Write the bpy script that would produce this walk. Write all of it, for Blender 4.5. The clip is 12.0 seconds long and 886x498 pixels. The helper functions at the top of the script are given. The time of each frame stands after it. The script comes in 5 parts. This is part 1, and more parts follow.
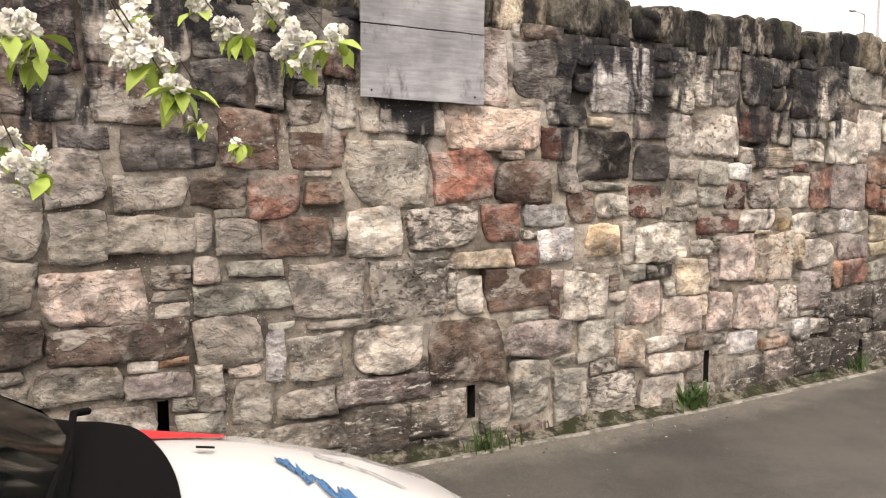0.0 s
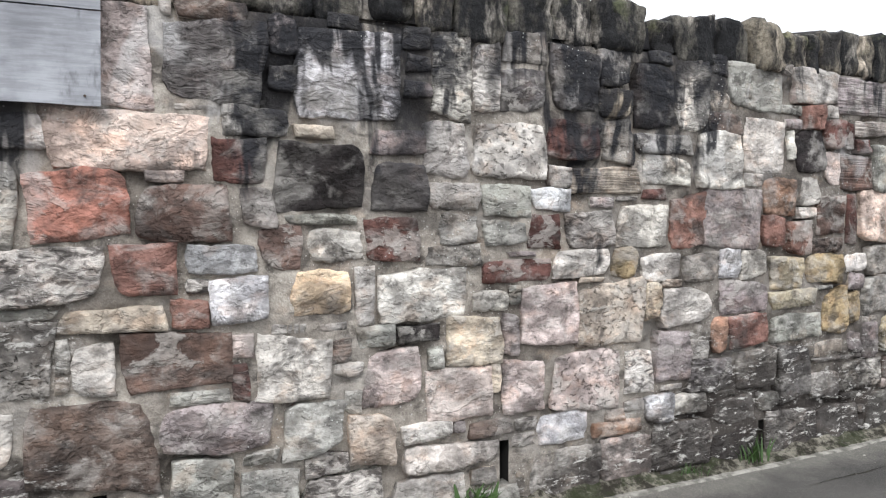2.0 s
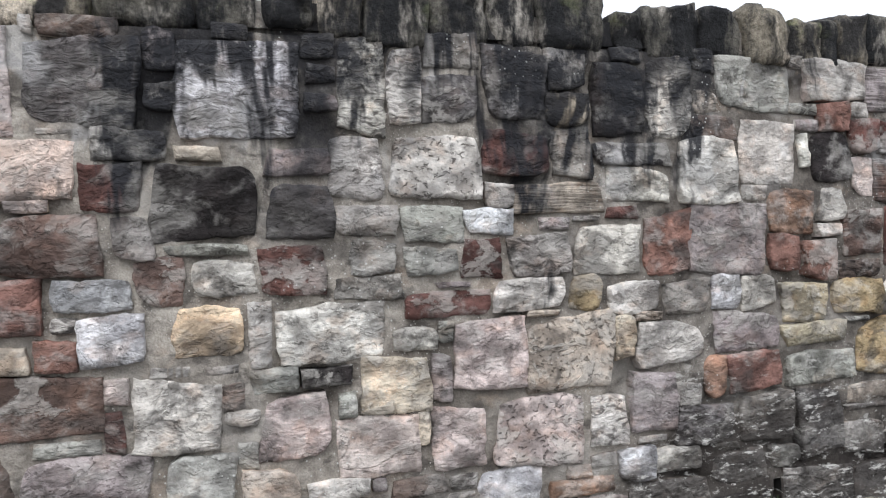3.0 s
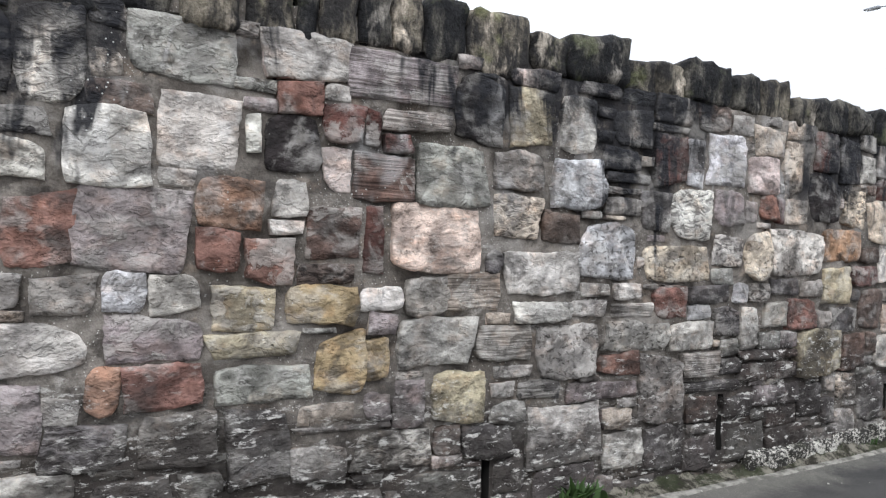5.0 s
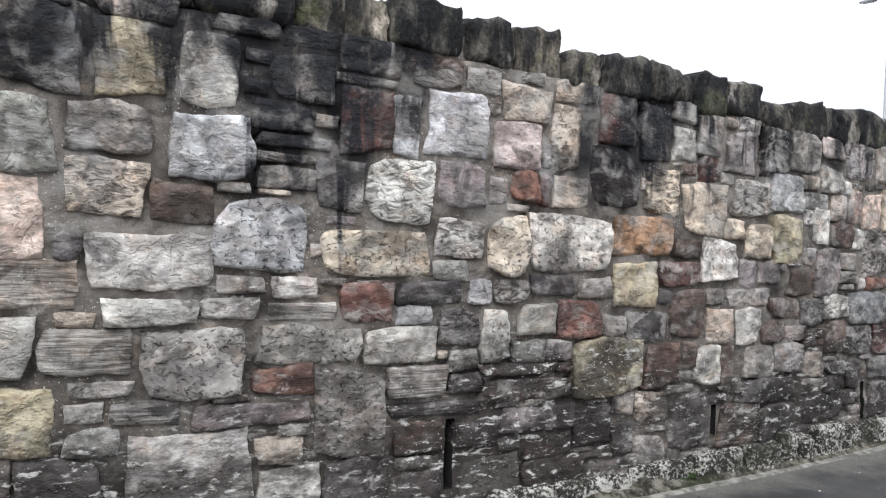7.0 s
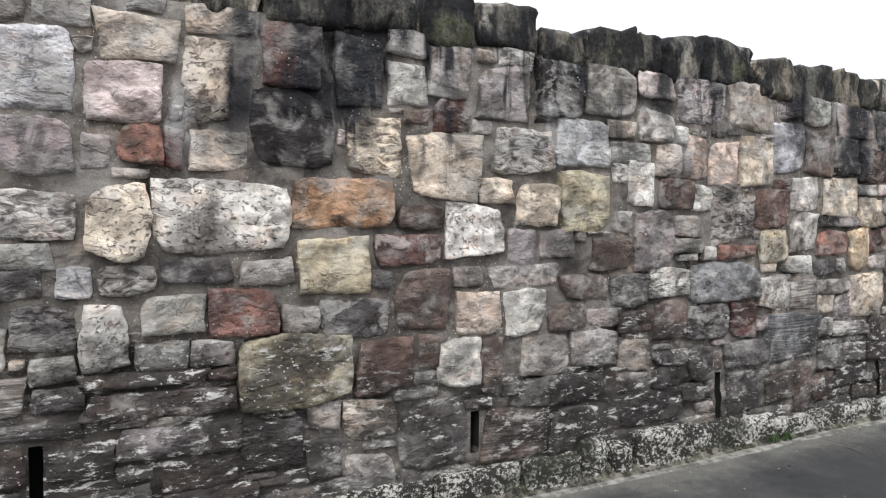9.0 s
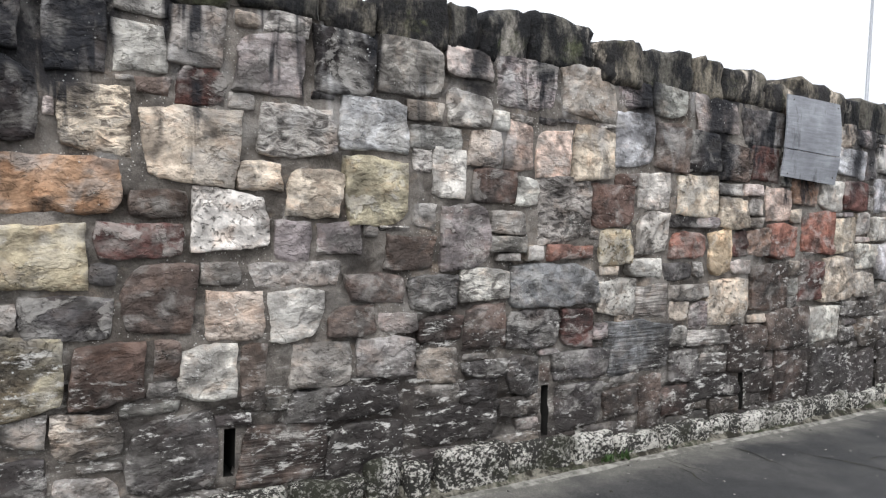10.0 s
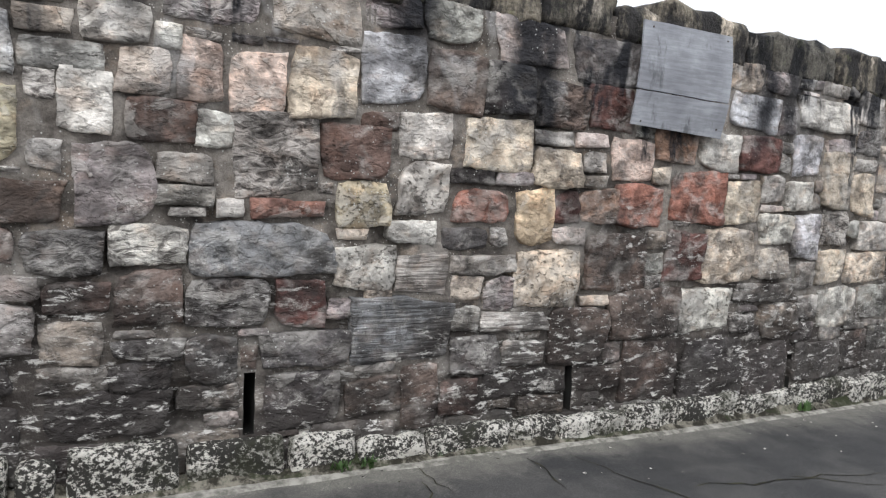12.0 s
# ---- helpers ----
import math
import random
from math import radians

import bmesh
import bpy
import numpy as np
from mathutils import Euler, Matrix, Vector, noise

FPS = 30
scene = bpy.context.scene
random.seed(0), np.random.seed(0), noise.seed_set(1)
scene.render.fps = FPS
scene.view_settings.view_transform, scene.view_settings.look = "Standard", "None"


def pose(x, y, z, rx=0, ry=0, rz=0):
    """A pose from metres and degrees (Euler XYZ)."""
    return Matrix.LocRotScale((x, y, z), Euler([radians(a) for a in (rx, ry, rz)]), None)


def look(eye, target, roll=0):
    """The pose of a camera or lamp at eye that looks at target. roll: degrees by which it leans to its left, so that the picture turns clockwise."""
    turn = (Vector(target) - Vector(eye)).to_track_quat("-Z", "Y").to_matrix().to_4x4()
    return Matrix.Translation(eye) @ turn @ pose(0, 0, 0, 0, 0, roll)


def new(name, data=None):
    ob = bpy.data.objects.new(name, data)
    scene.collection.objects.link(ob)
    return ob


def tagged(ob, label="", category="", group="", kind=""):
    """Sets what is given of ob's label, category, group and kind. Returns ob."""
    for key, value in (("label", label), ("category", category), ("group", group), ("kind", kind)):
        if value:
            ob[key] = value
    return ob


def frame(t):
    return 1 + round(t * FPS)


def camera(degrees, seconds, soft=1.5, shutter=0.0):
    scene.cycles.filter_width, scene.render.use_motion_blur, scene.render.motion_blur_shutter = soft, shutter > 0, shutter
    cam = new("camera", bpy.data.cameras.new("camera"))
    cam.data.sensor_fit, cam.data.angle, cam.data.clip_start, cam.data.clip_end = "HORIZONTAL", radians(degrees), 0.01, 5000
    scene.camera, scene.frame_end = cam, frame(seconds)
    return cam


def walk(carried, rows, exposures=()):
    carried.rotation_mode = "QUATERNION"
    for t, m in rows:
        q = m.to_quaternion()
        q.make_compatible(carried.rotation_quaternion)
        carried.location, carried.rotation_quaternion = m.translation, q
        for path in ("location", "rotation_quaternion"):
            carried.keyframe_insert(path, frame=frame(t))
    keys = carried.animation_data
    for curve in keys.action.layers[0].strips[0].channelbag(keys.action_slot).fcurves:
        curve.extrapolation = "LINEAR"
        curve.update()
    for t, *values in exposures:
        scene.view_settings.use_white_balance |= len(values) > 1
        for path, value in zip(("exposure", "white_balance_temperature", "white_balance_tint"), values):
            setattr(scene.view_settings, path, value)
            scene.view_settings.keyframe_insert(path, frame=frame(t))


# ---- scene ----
cam = camera(60.08, 12.0, soft=1.25)
PATH = [
    (0, -0.351, -3.156, 1.560, 85.16, 0.26, -34.95),
    (0.5, 0.240, -3.150, 1.590, 85.87, -0.41, -34.20),
    (1, 0.843, -3.181, 1.588, 86.53, -1.01, -32.68),
    (1.5, 1.432, -3.145, 1.561, 86.95, -0.91, -32.93),
    (2, 2.011, -3.104, 1.554, 87.50, 0.35, -30.20),
    (2.5, 2.522, -3.029, 1.518, 89.01, 1.43, -25.21),
    (3, 3.048, -3.078, 1.506, 90.13, 1.75, -21.95),
    (3.5, 3.597, -3.153, 1.475, 89.88, 0.54, -28.25),
    (3.7, 3.829, -3.244, 1.480, 89.85, 0.39, -30.94),
    (5.3, 5.767, -3.533, 1.538, 89.28, -2.83, -29.19),
    (5.5, 5.973, -3.548, 1.507, 89.63, -3.13, -28.91),
    (6, 6.528, -3.534, 1.510, 90.10, -2.92, -29.14),
    (6.5, 7.088, -3.557, 1.501, 89.57, -2.55, -28.78),
    (7, 7.647, -3.552, 1.507, 89.31, -2.54, -28.28),
    (7.2, 7.875, -3.556, 1.496, 89.27, -2.43, -27.69),
    (8.8, 9.664, -3.586, 1.509, 87.66, -0.56, -23.14),
    (9, 9.912, -3.561, 1.537, 87.41, -0.55, -24.15),
    (9.5, 10.491, -3.563, 1.547, 87.10, -1.45, -25.76),
    (10, 11.057, -3.505, 1.536, 87.07, -2.01, -26.26),
    (10.5, 11.628, -3.497, 1.540, 87.20, -2.01, -26.10),
    (11, 12.184, -3.439, 1.523, 86.79, -2.60, -24.71),
    (11.5, 12.725, -3.438, 1.551, 85.82, -3.44, -22.81),
    (12, 13.202, -3.394, 1.564, 83.72, -3.70, -20.53),
]
walk(cam, [(t, pose(x, y, z, rx, ry, rz)) for t, x, y, z, rx, ry, rz in PATH],
     exposures=[(0.0, 0.34, 7700, 16), (0.3, 0.37, 7500, 15), (0.5, 0.38, 6800, 12), (1.0, 0.52, 6700, 12), (1.6, 0.56, 6300, 10), (2.1, 0.2, 6250, 10), (2.6, 0.0, 6150, 10), (5.5, 0.02, 6100, 10), (7.5, 0.05, 6150, 10), (9.0, 0.08, 6250, 10), (12.0, 0.06, 6250, 10)])

# ---- overcast daylight ----
world = bpy.data.worlds.new("overcast_sky")
scene.world = world
world.use_nodes = True
wn, wl = world.node_tree.nodes, world.node_tree.links
wn.clear()
sky = wn.new("ShaderNodeTexSky")
sky.sky_type = "NISHITA"
sky.sun_disc = False
sky.sun_elevation, sky.sun_rotation = radians(52), radians(200)
sky.air_density, sky.dust_density = 1.0, 4.0
grey = wn.new("ShaderNodeHueSaturation")
grey.inputs["Saturation"].default_value = 0.12
cloud = wn.new("ShaderNodeMixRGB")
cloud.inputs[0].default_value = 0.85
geo = wn.new("ShaderNodeTexCoord")
axis = wn.new("ShaderNodeSeparateXYZ")
rise = wn.new("ShaderNodeMapRange")  # an overcast dome, brighter towards the zenith
rise.inputs["From Min"].default_value, rise.inputs["From Max"].default_value = 0.1, 1.0
dome = wn.new("ShaderNodeMixRGB")
dome.inputs[1].default_value, dome.inputs[2].default_value = (10.5, 10.6, 10.8, 1), (25.0, 25.3, 26.0, 1)
wl.new(geo.outputs["Generated"], axis.inputs[0])
wl.new(axis.outputs[2], rise.inputs["Value"])
wl.new(rise.outputs[0], dome.inputs[0])
wl.new(dome.outputs[0], cloud.inputs[2])
bg = wn.new("ShaderNodeBackground")
bg.inputs["Strength"].default_value = 0.1
wo = wn.new("ShaderNodeOutputWorld")
wl.new(sky.outputs[0], grey.inputs["Color"])
wl.new(grey.outputs[0], cloud.inputs[1])
wl.new(cloud.outputs[0], bg.inputs["Color"])
wl.new(bg.outputs[0], wo.inputs["Surface"])
sun = new("sun", bpy.data.lights.new("sun", "SUN"))
sun.data.energy, sun.data.angle, sun.data.color = 1.3, radians(25), (1, 0.97, 0.93)
sun.matrix_world = look((-6, -14, 20), (5, 0, 1))


# ---- materials ----
def link(t, a, b):
    t.links.new(a, b)


class Nodes:
    """A small builder for node materials."""

    def __init__(self, name, rough=0.9, spec=0.3):
        self.mat = bpy.data.materials.new(name)
        self.mat.use_nodes = True
        self.t = self.mat.node_tree
        self.b = self.t.nodes["Principled BSDF"]
        self.b.inputs["Roughness"].default_value = rough
        self.b.inputs["Specular IOR Level"].default_value = spec
        self.geo = self.t.nodes.new("ShaderNodeNewGeometry")
        self.obj = self.t.nodes.new("ShaderNodeObjectInfo")

    def put(self, socket, value):
        if isinstance(value, (int, float)):
            socket.default_value = value
        elif isinstance(value, tuple):
            socket.default_value = value if len(value) == 4 or socket.type == "VECTOR" else (*value, 1)
        else:
            link(self.t, value, socket)

    def scaled(self, sx, sy, sz, shift=0.0):
        m = self.t.nodes.new("ShaderNodeMapping")
        m.inputs["Scale"].default_value = (sx, sy, sz)
        m.inputs["Location"].default_value = (shift, shift * 0.7, shift * 1.3)
        link(self.t, self.geo.outputs["Position"], m.inputs["Vector"])
        return m.outputs[0]

    def noise(self, scale, detail=4.0, rough=0.6, vec=None, dist=0.0):
        n = self.t.nodes.new("ShaderNodeTexNoise")
        n.inputs["Scale"].default_value, n.inputs["Detail"].default_value = scale, detail
        n.inputs["Roughness"].default_value, n.inputs["Distortion"].default_value = rough, dist
        link(self.t, vec if vec is not None else self.geo.outputs["Position"], n.inputs["Vector"])
        return n.outputs["Fac"]

    def cells(self, scale, vec=None, feature="F1"):
        n = self.t.nodes.new("ShaderNodeTexVoronoi")
        n.feature = feature
        n.inputs["Scale"].default_value = scale
        link(self.t, vec if vec is not None else self.geo.outputs["Position"], n.inputs["Vector"])
        return n.outputs["Distance"]

    def ramp(self, fac, lo, hi, a=0.0, b=1.0):
        n = self.t.nodes.new("ShaderNodeMapRange")
        n.interpolation_type = "SMOOTHSTEP"
        for k, v in zip(("From Min", "From Max", "To Min", "To Max"), (lo, hi, a, b)):
            n.inputs[k].default_value = v
        self.put(n.inputs["Value"], fac)
        return n.outputs[0]

    def math(self, op, a, b=0.0):
        n = self.t.nodes.new("ShaderNodeMath")
        n.operation = op
        self.put(n.inputs[0], a), self.put(n.inputs[1], b)
        return n.outputs[0]

    def mix(self, fac, a, b, how="MIX"):
        n = self.t.nodes.new("ShaderNodeMixRGB")
        n.blend_type = how
        self.put(n.inputs[0], fac), self.put(n.inputs[1], a), self.put(n.inputs[2], b)
        return n.outputs[0]

    def palette(self, fac, colours):
        n = self.t.nodes.new("ShaderNodeValToRGB")
        n.color_ramp.interpolation = "CONSTANT"
        e = n.color_ramp.elements
        while len(e) < len(colours):
            e.new(0.5)
        for i, c in enumerate(colours):
            e[i].position, e[i].color = i / len(colours), (*c, 1)
        link(self.t, fac, n.inputs[0])
        return n.outputs[0]

    def height(self):
        n = self.t.nodes.new("ShaderNodeSeparateXYZ")
        link(self.t, self.geo.outputs["Position"], n.inputs[0])
        return n.outputs

    def bump(self, h, strength=0.6, distance=0.02):
        n = self.t.nodes.new("ShaderNodeBump")
        n.inputs["Strength"].default_value, n.inputs["Distance"].default_value = strength, distance
        link(self.t, h, n.inputs["Height"])
        link(self.t, n.outputs[0], self.b.inputs["Normal"])

    def colour(self, c):
        self.put(self.b.inputs["Base Color"], c)
        return self.mat


TONES = {  # dry base colours of the stones
    "w": (0.67, 0.645, 0.595), "l": (0.56, 0.535, 0.495), "b": (0.57, 0.57, 0.585), "g": (0.31, 0.29, 0.265),
    "d": (0.115, 0.108, 0.107), "D": (0.2, 0.205, 0.21), "x": (0.028, 0.024, 0.024), "e": (0.33, 0.33, 0.3),
    "t": (0.47, 0.41, 0.345), "k": (0.62, 0.54, 0.43), "K": (0.76, 0.61, 0.43), "y": (0.36, 0.285, 0.17),
    "Y": (0.45, 0.4, 0.285), "o": (0.33, 0.215, 0.155), "r": (0.24, 0.135, 0.11), "m": (0.115, 0.058, 0.05),
    "n": (0.145, 0.113, 0.097), "p": (0.56, 0.485, 0.45), "P": (0.66, 0.535, 0.455), "v": (0.3, 0.265, 0.262),
    "L": (0.43, 0.408, 0.38), "u": (0.15, 0.104, 0.087), "q": (0.34, 0.165, 0.125), "O": (0.38, 0.24, 0.15),
}


RUNS = [(3.80, 0.15, 1.72), (7.68, 0.10, 2.05), (8.63, 0.12, 1.76), (8.59, 0.10, 1.75), (9.25, 0.06, 2.30), (10.51, 0.09, 1.73), (11.07, 0.09, 1.78), (13.09, 0.07, 2.00), (15.24, 0.12, 1.58), (8.67, 0.09, 1.75), (5.28, 0.10, 1.99), (14.43, 0.17, 1.95), (15.13, 0.20, 1.77), (13.11, 0.10, 2.08), (17.11, 0.13, 1.75), (7.68, 0.16, 2.11), (8.82, 0.2, 1.95), (8.27, 0.1, 2.1), (17.37, 0.12, 1.8), (1.39, 0.12, 1.95)]  # metres along the street, half width and lowest point of the black water runs


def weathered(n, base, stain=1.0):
    """Soot runs that thicken with height under the coping, damp, lime and painted glints at the foot, and lichen spots
    over a stone's own colour.
    """
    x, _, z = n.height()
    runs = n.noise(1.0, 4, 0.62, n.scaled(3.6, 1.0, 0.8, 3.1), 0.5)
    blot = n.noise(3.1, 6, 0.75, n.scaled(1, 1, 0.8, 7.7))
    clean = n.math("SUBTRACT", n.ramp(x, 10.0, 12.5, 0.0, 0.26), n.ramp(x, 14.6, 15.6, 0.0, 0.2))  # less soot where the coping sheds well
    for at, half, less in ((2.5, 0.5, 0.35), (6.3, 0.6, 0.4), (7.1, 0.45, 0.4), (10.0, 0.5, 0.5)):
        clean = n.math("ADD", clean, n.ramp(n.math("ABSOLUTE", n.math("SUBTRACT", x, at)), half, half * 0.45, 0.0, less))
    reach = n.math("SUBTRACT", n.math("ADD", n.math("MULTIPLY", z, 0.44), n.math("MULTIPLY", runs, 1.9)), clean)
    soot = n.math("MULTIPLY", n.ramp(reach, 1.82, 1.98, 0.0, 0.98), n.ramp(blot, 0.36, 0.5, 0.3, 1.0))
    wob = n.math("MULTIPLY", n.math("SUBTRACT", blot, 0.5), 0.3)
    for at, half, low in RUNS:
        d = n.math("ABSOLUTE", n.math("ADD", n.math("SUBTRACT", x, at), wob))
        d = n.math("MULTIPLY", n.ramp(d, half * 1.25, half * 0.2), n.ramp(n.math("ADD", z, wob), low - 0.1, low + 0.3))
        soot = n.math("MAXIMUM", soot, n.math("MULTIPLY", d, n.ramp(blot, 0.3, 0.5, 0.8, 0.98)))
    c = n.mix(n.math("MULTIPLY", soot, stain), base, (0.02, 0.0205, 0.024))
    pale = n.math("MULTIPLY", n.ramp(n.noise(1.0, 3, 0.6, n.scaled(4, 1, 2.2, 8.3), 0.5), 0.55, 0.68, 0, 0.45), n.ramp(z, 1.5, 2.0))
    c = n.mix(n.math("MULTIPLY", pale, n.math("SUBTRACT", 1.0, soot)), c, (0.58, 0.57, 0.56))
    damp = n.noise(0.9, 6, 0.7, n.scaled(1, 1, 1.6, 1.9))
    low = n.math("SUBTRACT", n.math("ADD", damp, n.math("ADD", n.ramp(x, 3.6, 6.3, -0.05, 0.19), n.ramp(x, 3.1, 2.2, 0.0, 0.12))), n.math("MULTIPLY", z, 0.2))
    veil = n.noise(2.6, 5, 0.62, n.scaled(1, 1, 1.25, 14.2))
    c = n.mix(n.ramp(veil, 0.54, 0.66, 0, 0.55), c, (0.31, 0.292, 0.268))  # lime and dust washed over stone and joint alike
    c = n.mix(n.ramp(n.noise(2.1, 5, 0.64, n.scaled(1, 1, 1.4, 21.7), 0.4), 0.56, 0.66, 0, 0.6), c, (0.055, 0.05, 0.047))
    c = n.mix(n.ramp(low, 0.46, 0.62, 0.0, 0.86), c, (0.029, 0.0245, 0.0225))
    # pale lime streaks, painted also for relief that catches the light
    lime_and_glints = n.noise(15.0, 6, 0.74, n.scaled(0.6, 0.6, 1.8, 4.4), 0.3)
    c = n.mix(n.math("MULTIPLY", n.ramp(lime_and_glints, 0.55, 0.63, 0, 0.8), n.ramp(low, 0.42, 0.6)), c, (0.66, 0.64, 0.6))
    skin = n.noise(3.4, 8, 0.72, n.scaled(1, 1, 1.5, 31.0), 0.3)  # pale weathered skin left on the darker stone
    c = n.mix(n.math("MULTIPLY", n.ramp(skin, 0.58, 0.68, 0, 0.5), n.ramp(low, 0.36, 0.46)), c, n.mix(n.ramp(n.noise(42, 5, 0.8), 0.42, 0.52), (0.24, 0.225, 0.205), (0.66, 0.63, 0.58)))
    spots = n.cells(34, n.scaled(1, 1, 1, 2.2))
    patch_ = n.noise(1.7, 3, 0.5, n.scaled(1, 1, 1, 9.1))
    lichen = n.math("MULTIPLY", n.ramp(spots, 0.17, 0.11), n.ramp(patch_, 0.52, 0.64))
    return n.mix(n.math("MULTIPLY", lichen, 0.7), c, (0.6, 0.6, 0.57))


def stone_surface(name, kind, base=None):
    n = Nodes(name, 0.88, 0.25)
    own = n.obj.outputs["Color"] if base is None else n.palette(n.geo.outputs["Random Per Island"], base)
    jump = n.obj.outputs["Random"] if base is None else n.geo.outputs["Random Per Island"]

    def own_place(sx, sz, shift):
        m = n.t.nodes.new("ShaderNodeVectorMath")
        m.operation = "ADD"
        k = n.t.nodes.new("ShaderNodeCombineXYZ")
        for q in k.inputs:
            link(n.t, n.math("MULTIPLY", jump, 53.0 + shift), q)
        link(n.t, n.scaled(sx, sx, sz, shift), m.inputs[0])
        link(n.t, k.outputs[0], m.inputs[1])
        return m.outputs[0]
    big = n.noise(1.0, 5, 0.58, own_place(4.5, 5.5, 0.7), 0.3)
    mid = n.noise(1.0, 4, 0.58, own_place(13, 16, 1.7), 0.2)
    fine = n.noise(80, 3, 0.6)
    hue = n.noise(1.0, 4, 0.6, own_place(7, 10, 5.0))
    c = n.mix(1.0, own, n.mix(n.ramp(big, 0.4, 0.58), (0.56, 0.55, 0.55), (1.22, 1.2, 1.19)), "MULTIPLY")
    c = n.mix(n.ramp(hue, 0.5, 0.66, 0, 0.5), c, n.mix(1.0, c, (1.1, 0.93, 0.82), "MULTIPLY"))
    c = n.mix(n.ramp(n.noise(1.0, 5, 0.6, own_place(6, 8, 11), 0.5), 0.5, 0.66, 0, 0.45), c, (0.46, 0.44, 0.41))
    c = n.mix(n.ramp(n.noise(1.0, 5, 0.62, own_place(5, 6, 23), 0.5), 0.55, 0.66, 0, 0.66), c, (0.05, 0.046, 0.043))
    c = n.mix(1.0, c, n.mix(n.ramp(mid, 0.34, 0.64), (0.8, 0.79, 0.78), (1.15, 1.15, 1.15)), "MULTIPLY")
    c = n.mix(1.0, c, n.mix(n.ramp(fine, 0.3, 0.7), (0.92, 0.92, 0.92), (1.08, 1.08, 1.08)), "MULTIPLY")
    crust = n.noise(1.0, 6, 0.62, own_place(4.5, 6.0, 31), 0.5)  # pale skin left on some stones, dark flaking on others
    c = n.mix(n.math("MULTIPLY", n.ramp(crust, 0.53, 0.57, 0, 0.42), n.ramp(jump, 0.66, 0.72)), c, (0.5, 0.475, 0.435))
    c = n.mix(n.math("MULTIPLY", n.ramp(crust, 0.53, 0.57, 0, 0.6), n.ramp(jump, 0.36, 0.3)), c, n.mix(1.0, c, (0.42, 0.4, 0.39), "MULTIPLY"))
    relief = n.math("ADD", n.math("ADD", n.math("MULTIPLY", big, 1.2), n.math("MULTIPLY", mid, 0.75)), n.math("ADD", n.math("MULTIPLY", fine, 0.1), n.math("MULTIPLY", n.ramp(crust, 0.52, 0.57), 0.3)))
    # hollows of the relief are darkened in the colour too
    if kind == "pitted":
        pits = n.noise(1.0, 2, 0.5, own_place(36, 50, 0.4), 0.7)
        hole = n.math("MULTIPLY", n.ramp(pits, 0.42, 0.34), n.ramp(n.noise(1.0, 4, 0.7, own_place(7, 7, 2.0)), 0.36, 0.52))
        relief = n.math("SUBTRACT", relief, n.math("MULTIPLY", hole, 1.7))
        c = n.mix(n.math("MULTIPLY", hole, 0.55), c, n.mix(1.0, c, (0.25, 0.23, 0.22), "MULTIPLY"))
    elif kind == "tooled":
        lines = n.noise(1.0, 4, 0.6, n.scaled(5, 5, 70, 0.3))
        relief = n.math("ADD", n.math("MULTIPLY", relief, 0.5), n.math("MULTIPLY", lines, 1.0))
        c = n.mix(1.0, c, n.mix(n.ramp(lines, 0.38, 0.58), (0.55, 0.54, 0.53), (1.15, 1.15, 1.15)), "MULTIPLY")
    elif kind == "hewn":
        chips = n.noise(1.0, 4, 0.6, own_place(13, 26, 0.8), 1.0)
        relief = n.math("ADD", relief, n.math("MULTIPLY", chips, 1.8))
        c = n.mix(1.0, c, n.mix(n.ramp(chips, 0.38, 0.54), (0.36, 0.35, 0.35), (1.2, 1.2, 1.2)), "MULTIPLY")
    else:
        cleft = n.noise(1.0, 5, 0.6, own_place(6, 10, 1.8), 0.15)
        relief = n.math("ADD", relief, n.math("MULTIPLY", n.ramp(cleft, 0.36, 0.64), 0.5))
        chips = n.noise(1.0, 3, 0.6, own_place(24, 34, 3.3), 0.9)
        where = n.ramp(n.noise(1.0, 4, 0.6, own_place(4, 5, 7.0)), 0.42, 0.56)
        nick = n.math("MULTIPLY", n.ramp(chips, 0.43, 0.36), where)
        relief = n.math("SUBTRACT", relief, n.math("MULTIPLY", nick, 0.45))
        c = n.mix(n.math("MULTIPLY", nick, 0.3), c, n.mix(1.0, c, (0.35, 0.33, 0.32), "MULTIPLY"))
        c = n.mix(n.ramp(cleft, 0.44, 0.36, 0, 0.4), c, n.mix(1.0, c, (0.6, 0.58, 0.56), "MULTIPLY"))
    n.bump(relief, 0.8, 0.026)
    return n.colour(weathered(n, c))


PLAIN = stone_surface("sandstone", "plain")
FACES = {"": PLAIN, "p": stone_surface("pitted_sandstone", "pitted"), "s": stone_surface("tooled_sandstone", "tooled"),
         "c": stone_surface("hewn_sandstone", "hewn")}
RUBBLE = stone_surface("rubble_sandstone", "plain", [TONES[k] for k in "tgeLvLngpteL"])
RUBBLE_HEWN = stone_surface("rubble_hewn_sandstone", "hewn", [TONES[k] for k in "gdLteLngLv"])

n = Nodes("lime_mortar", 0.95, 0.15)
grit = n.noise(120, 3, 0.7)
lump = n.noise(15, 4, 0.6)
mx_, _, _ = n.height()
age_and_shade = n.ramp(n.math("ADD", mx_, n.math("MULTIPLY", n.math("SUBTRACT", n.noise(0.8, 4, 0.6, n.scaled(1, 1, 1, 2.7)), 0.5), 5.0)), 3.6, 6.6)
# darkens the first stretch of mortar to stand for the tree's and car's shade
age_and_shade = n.math("MAXIMUM", age_and_shade, n.ramp(mx_, 2.2, 0.8, 0.0, 0.7))  # fresher pointing, then the old brown lime; shade painted in at the left end
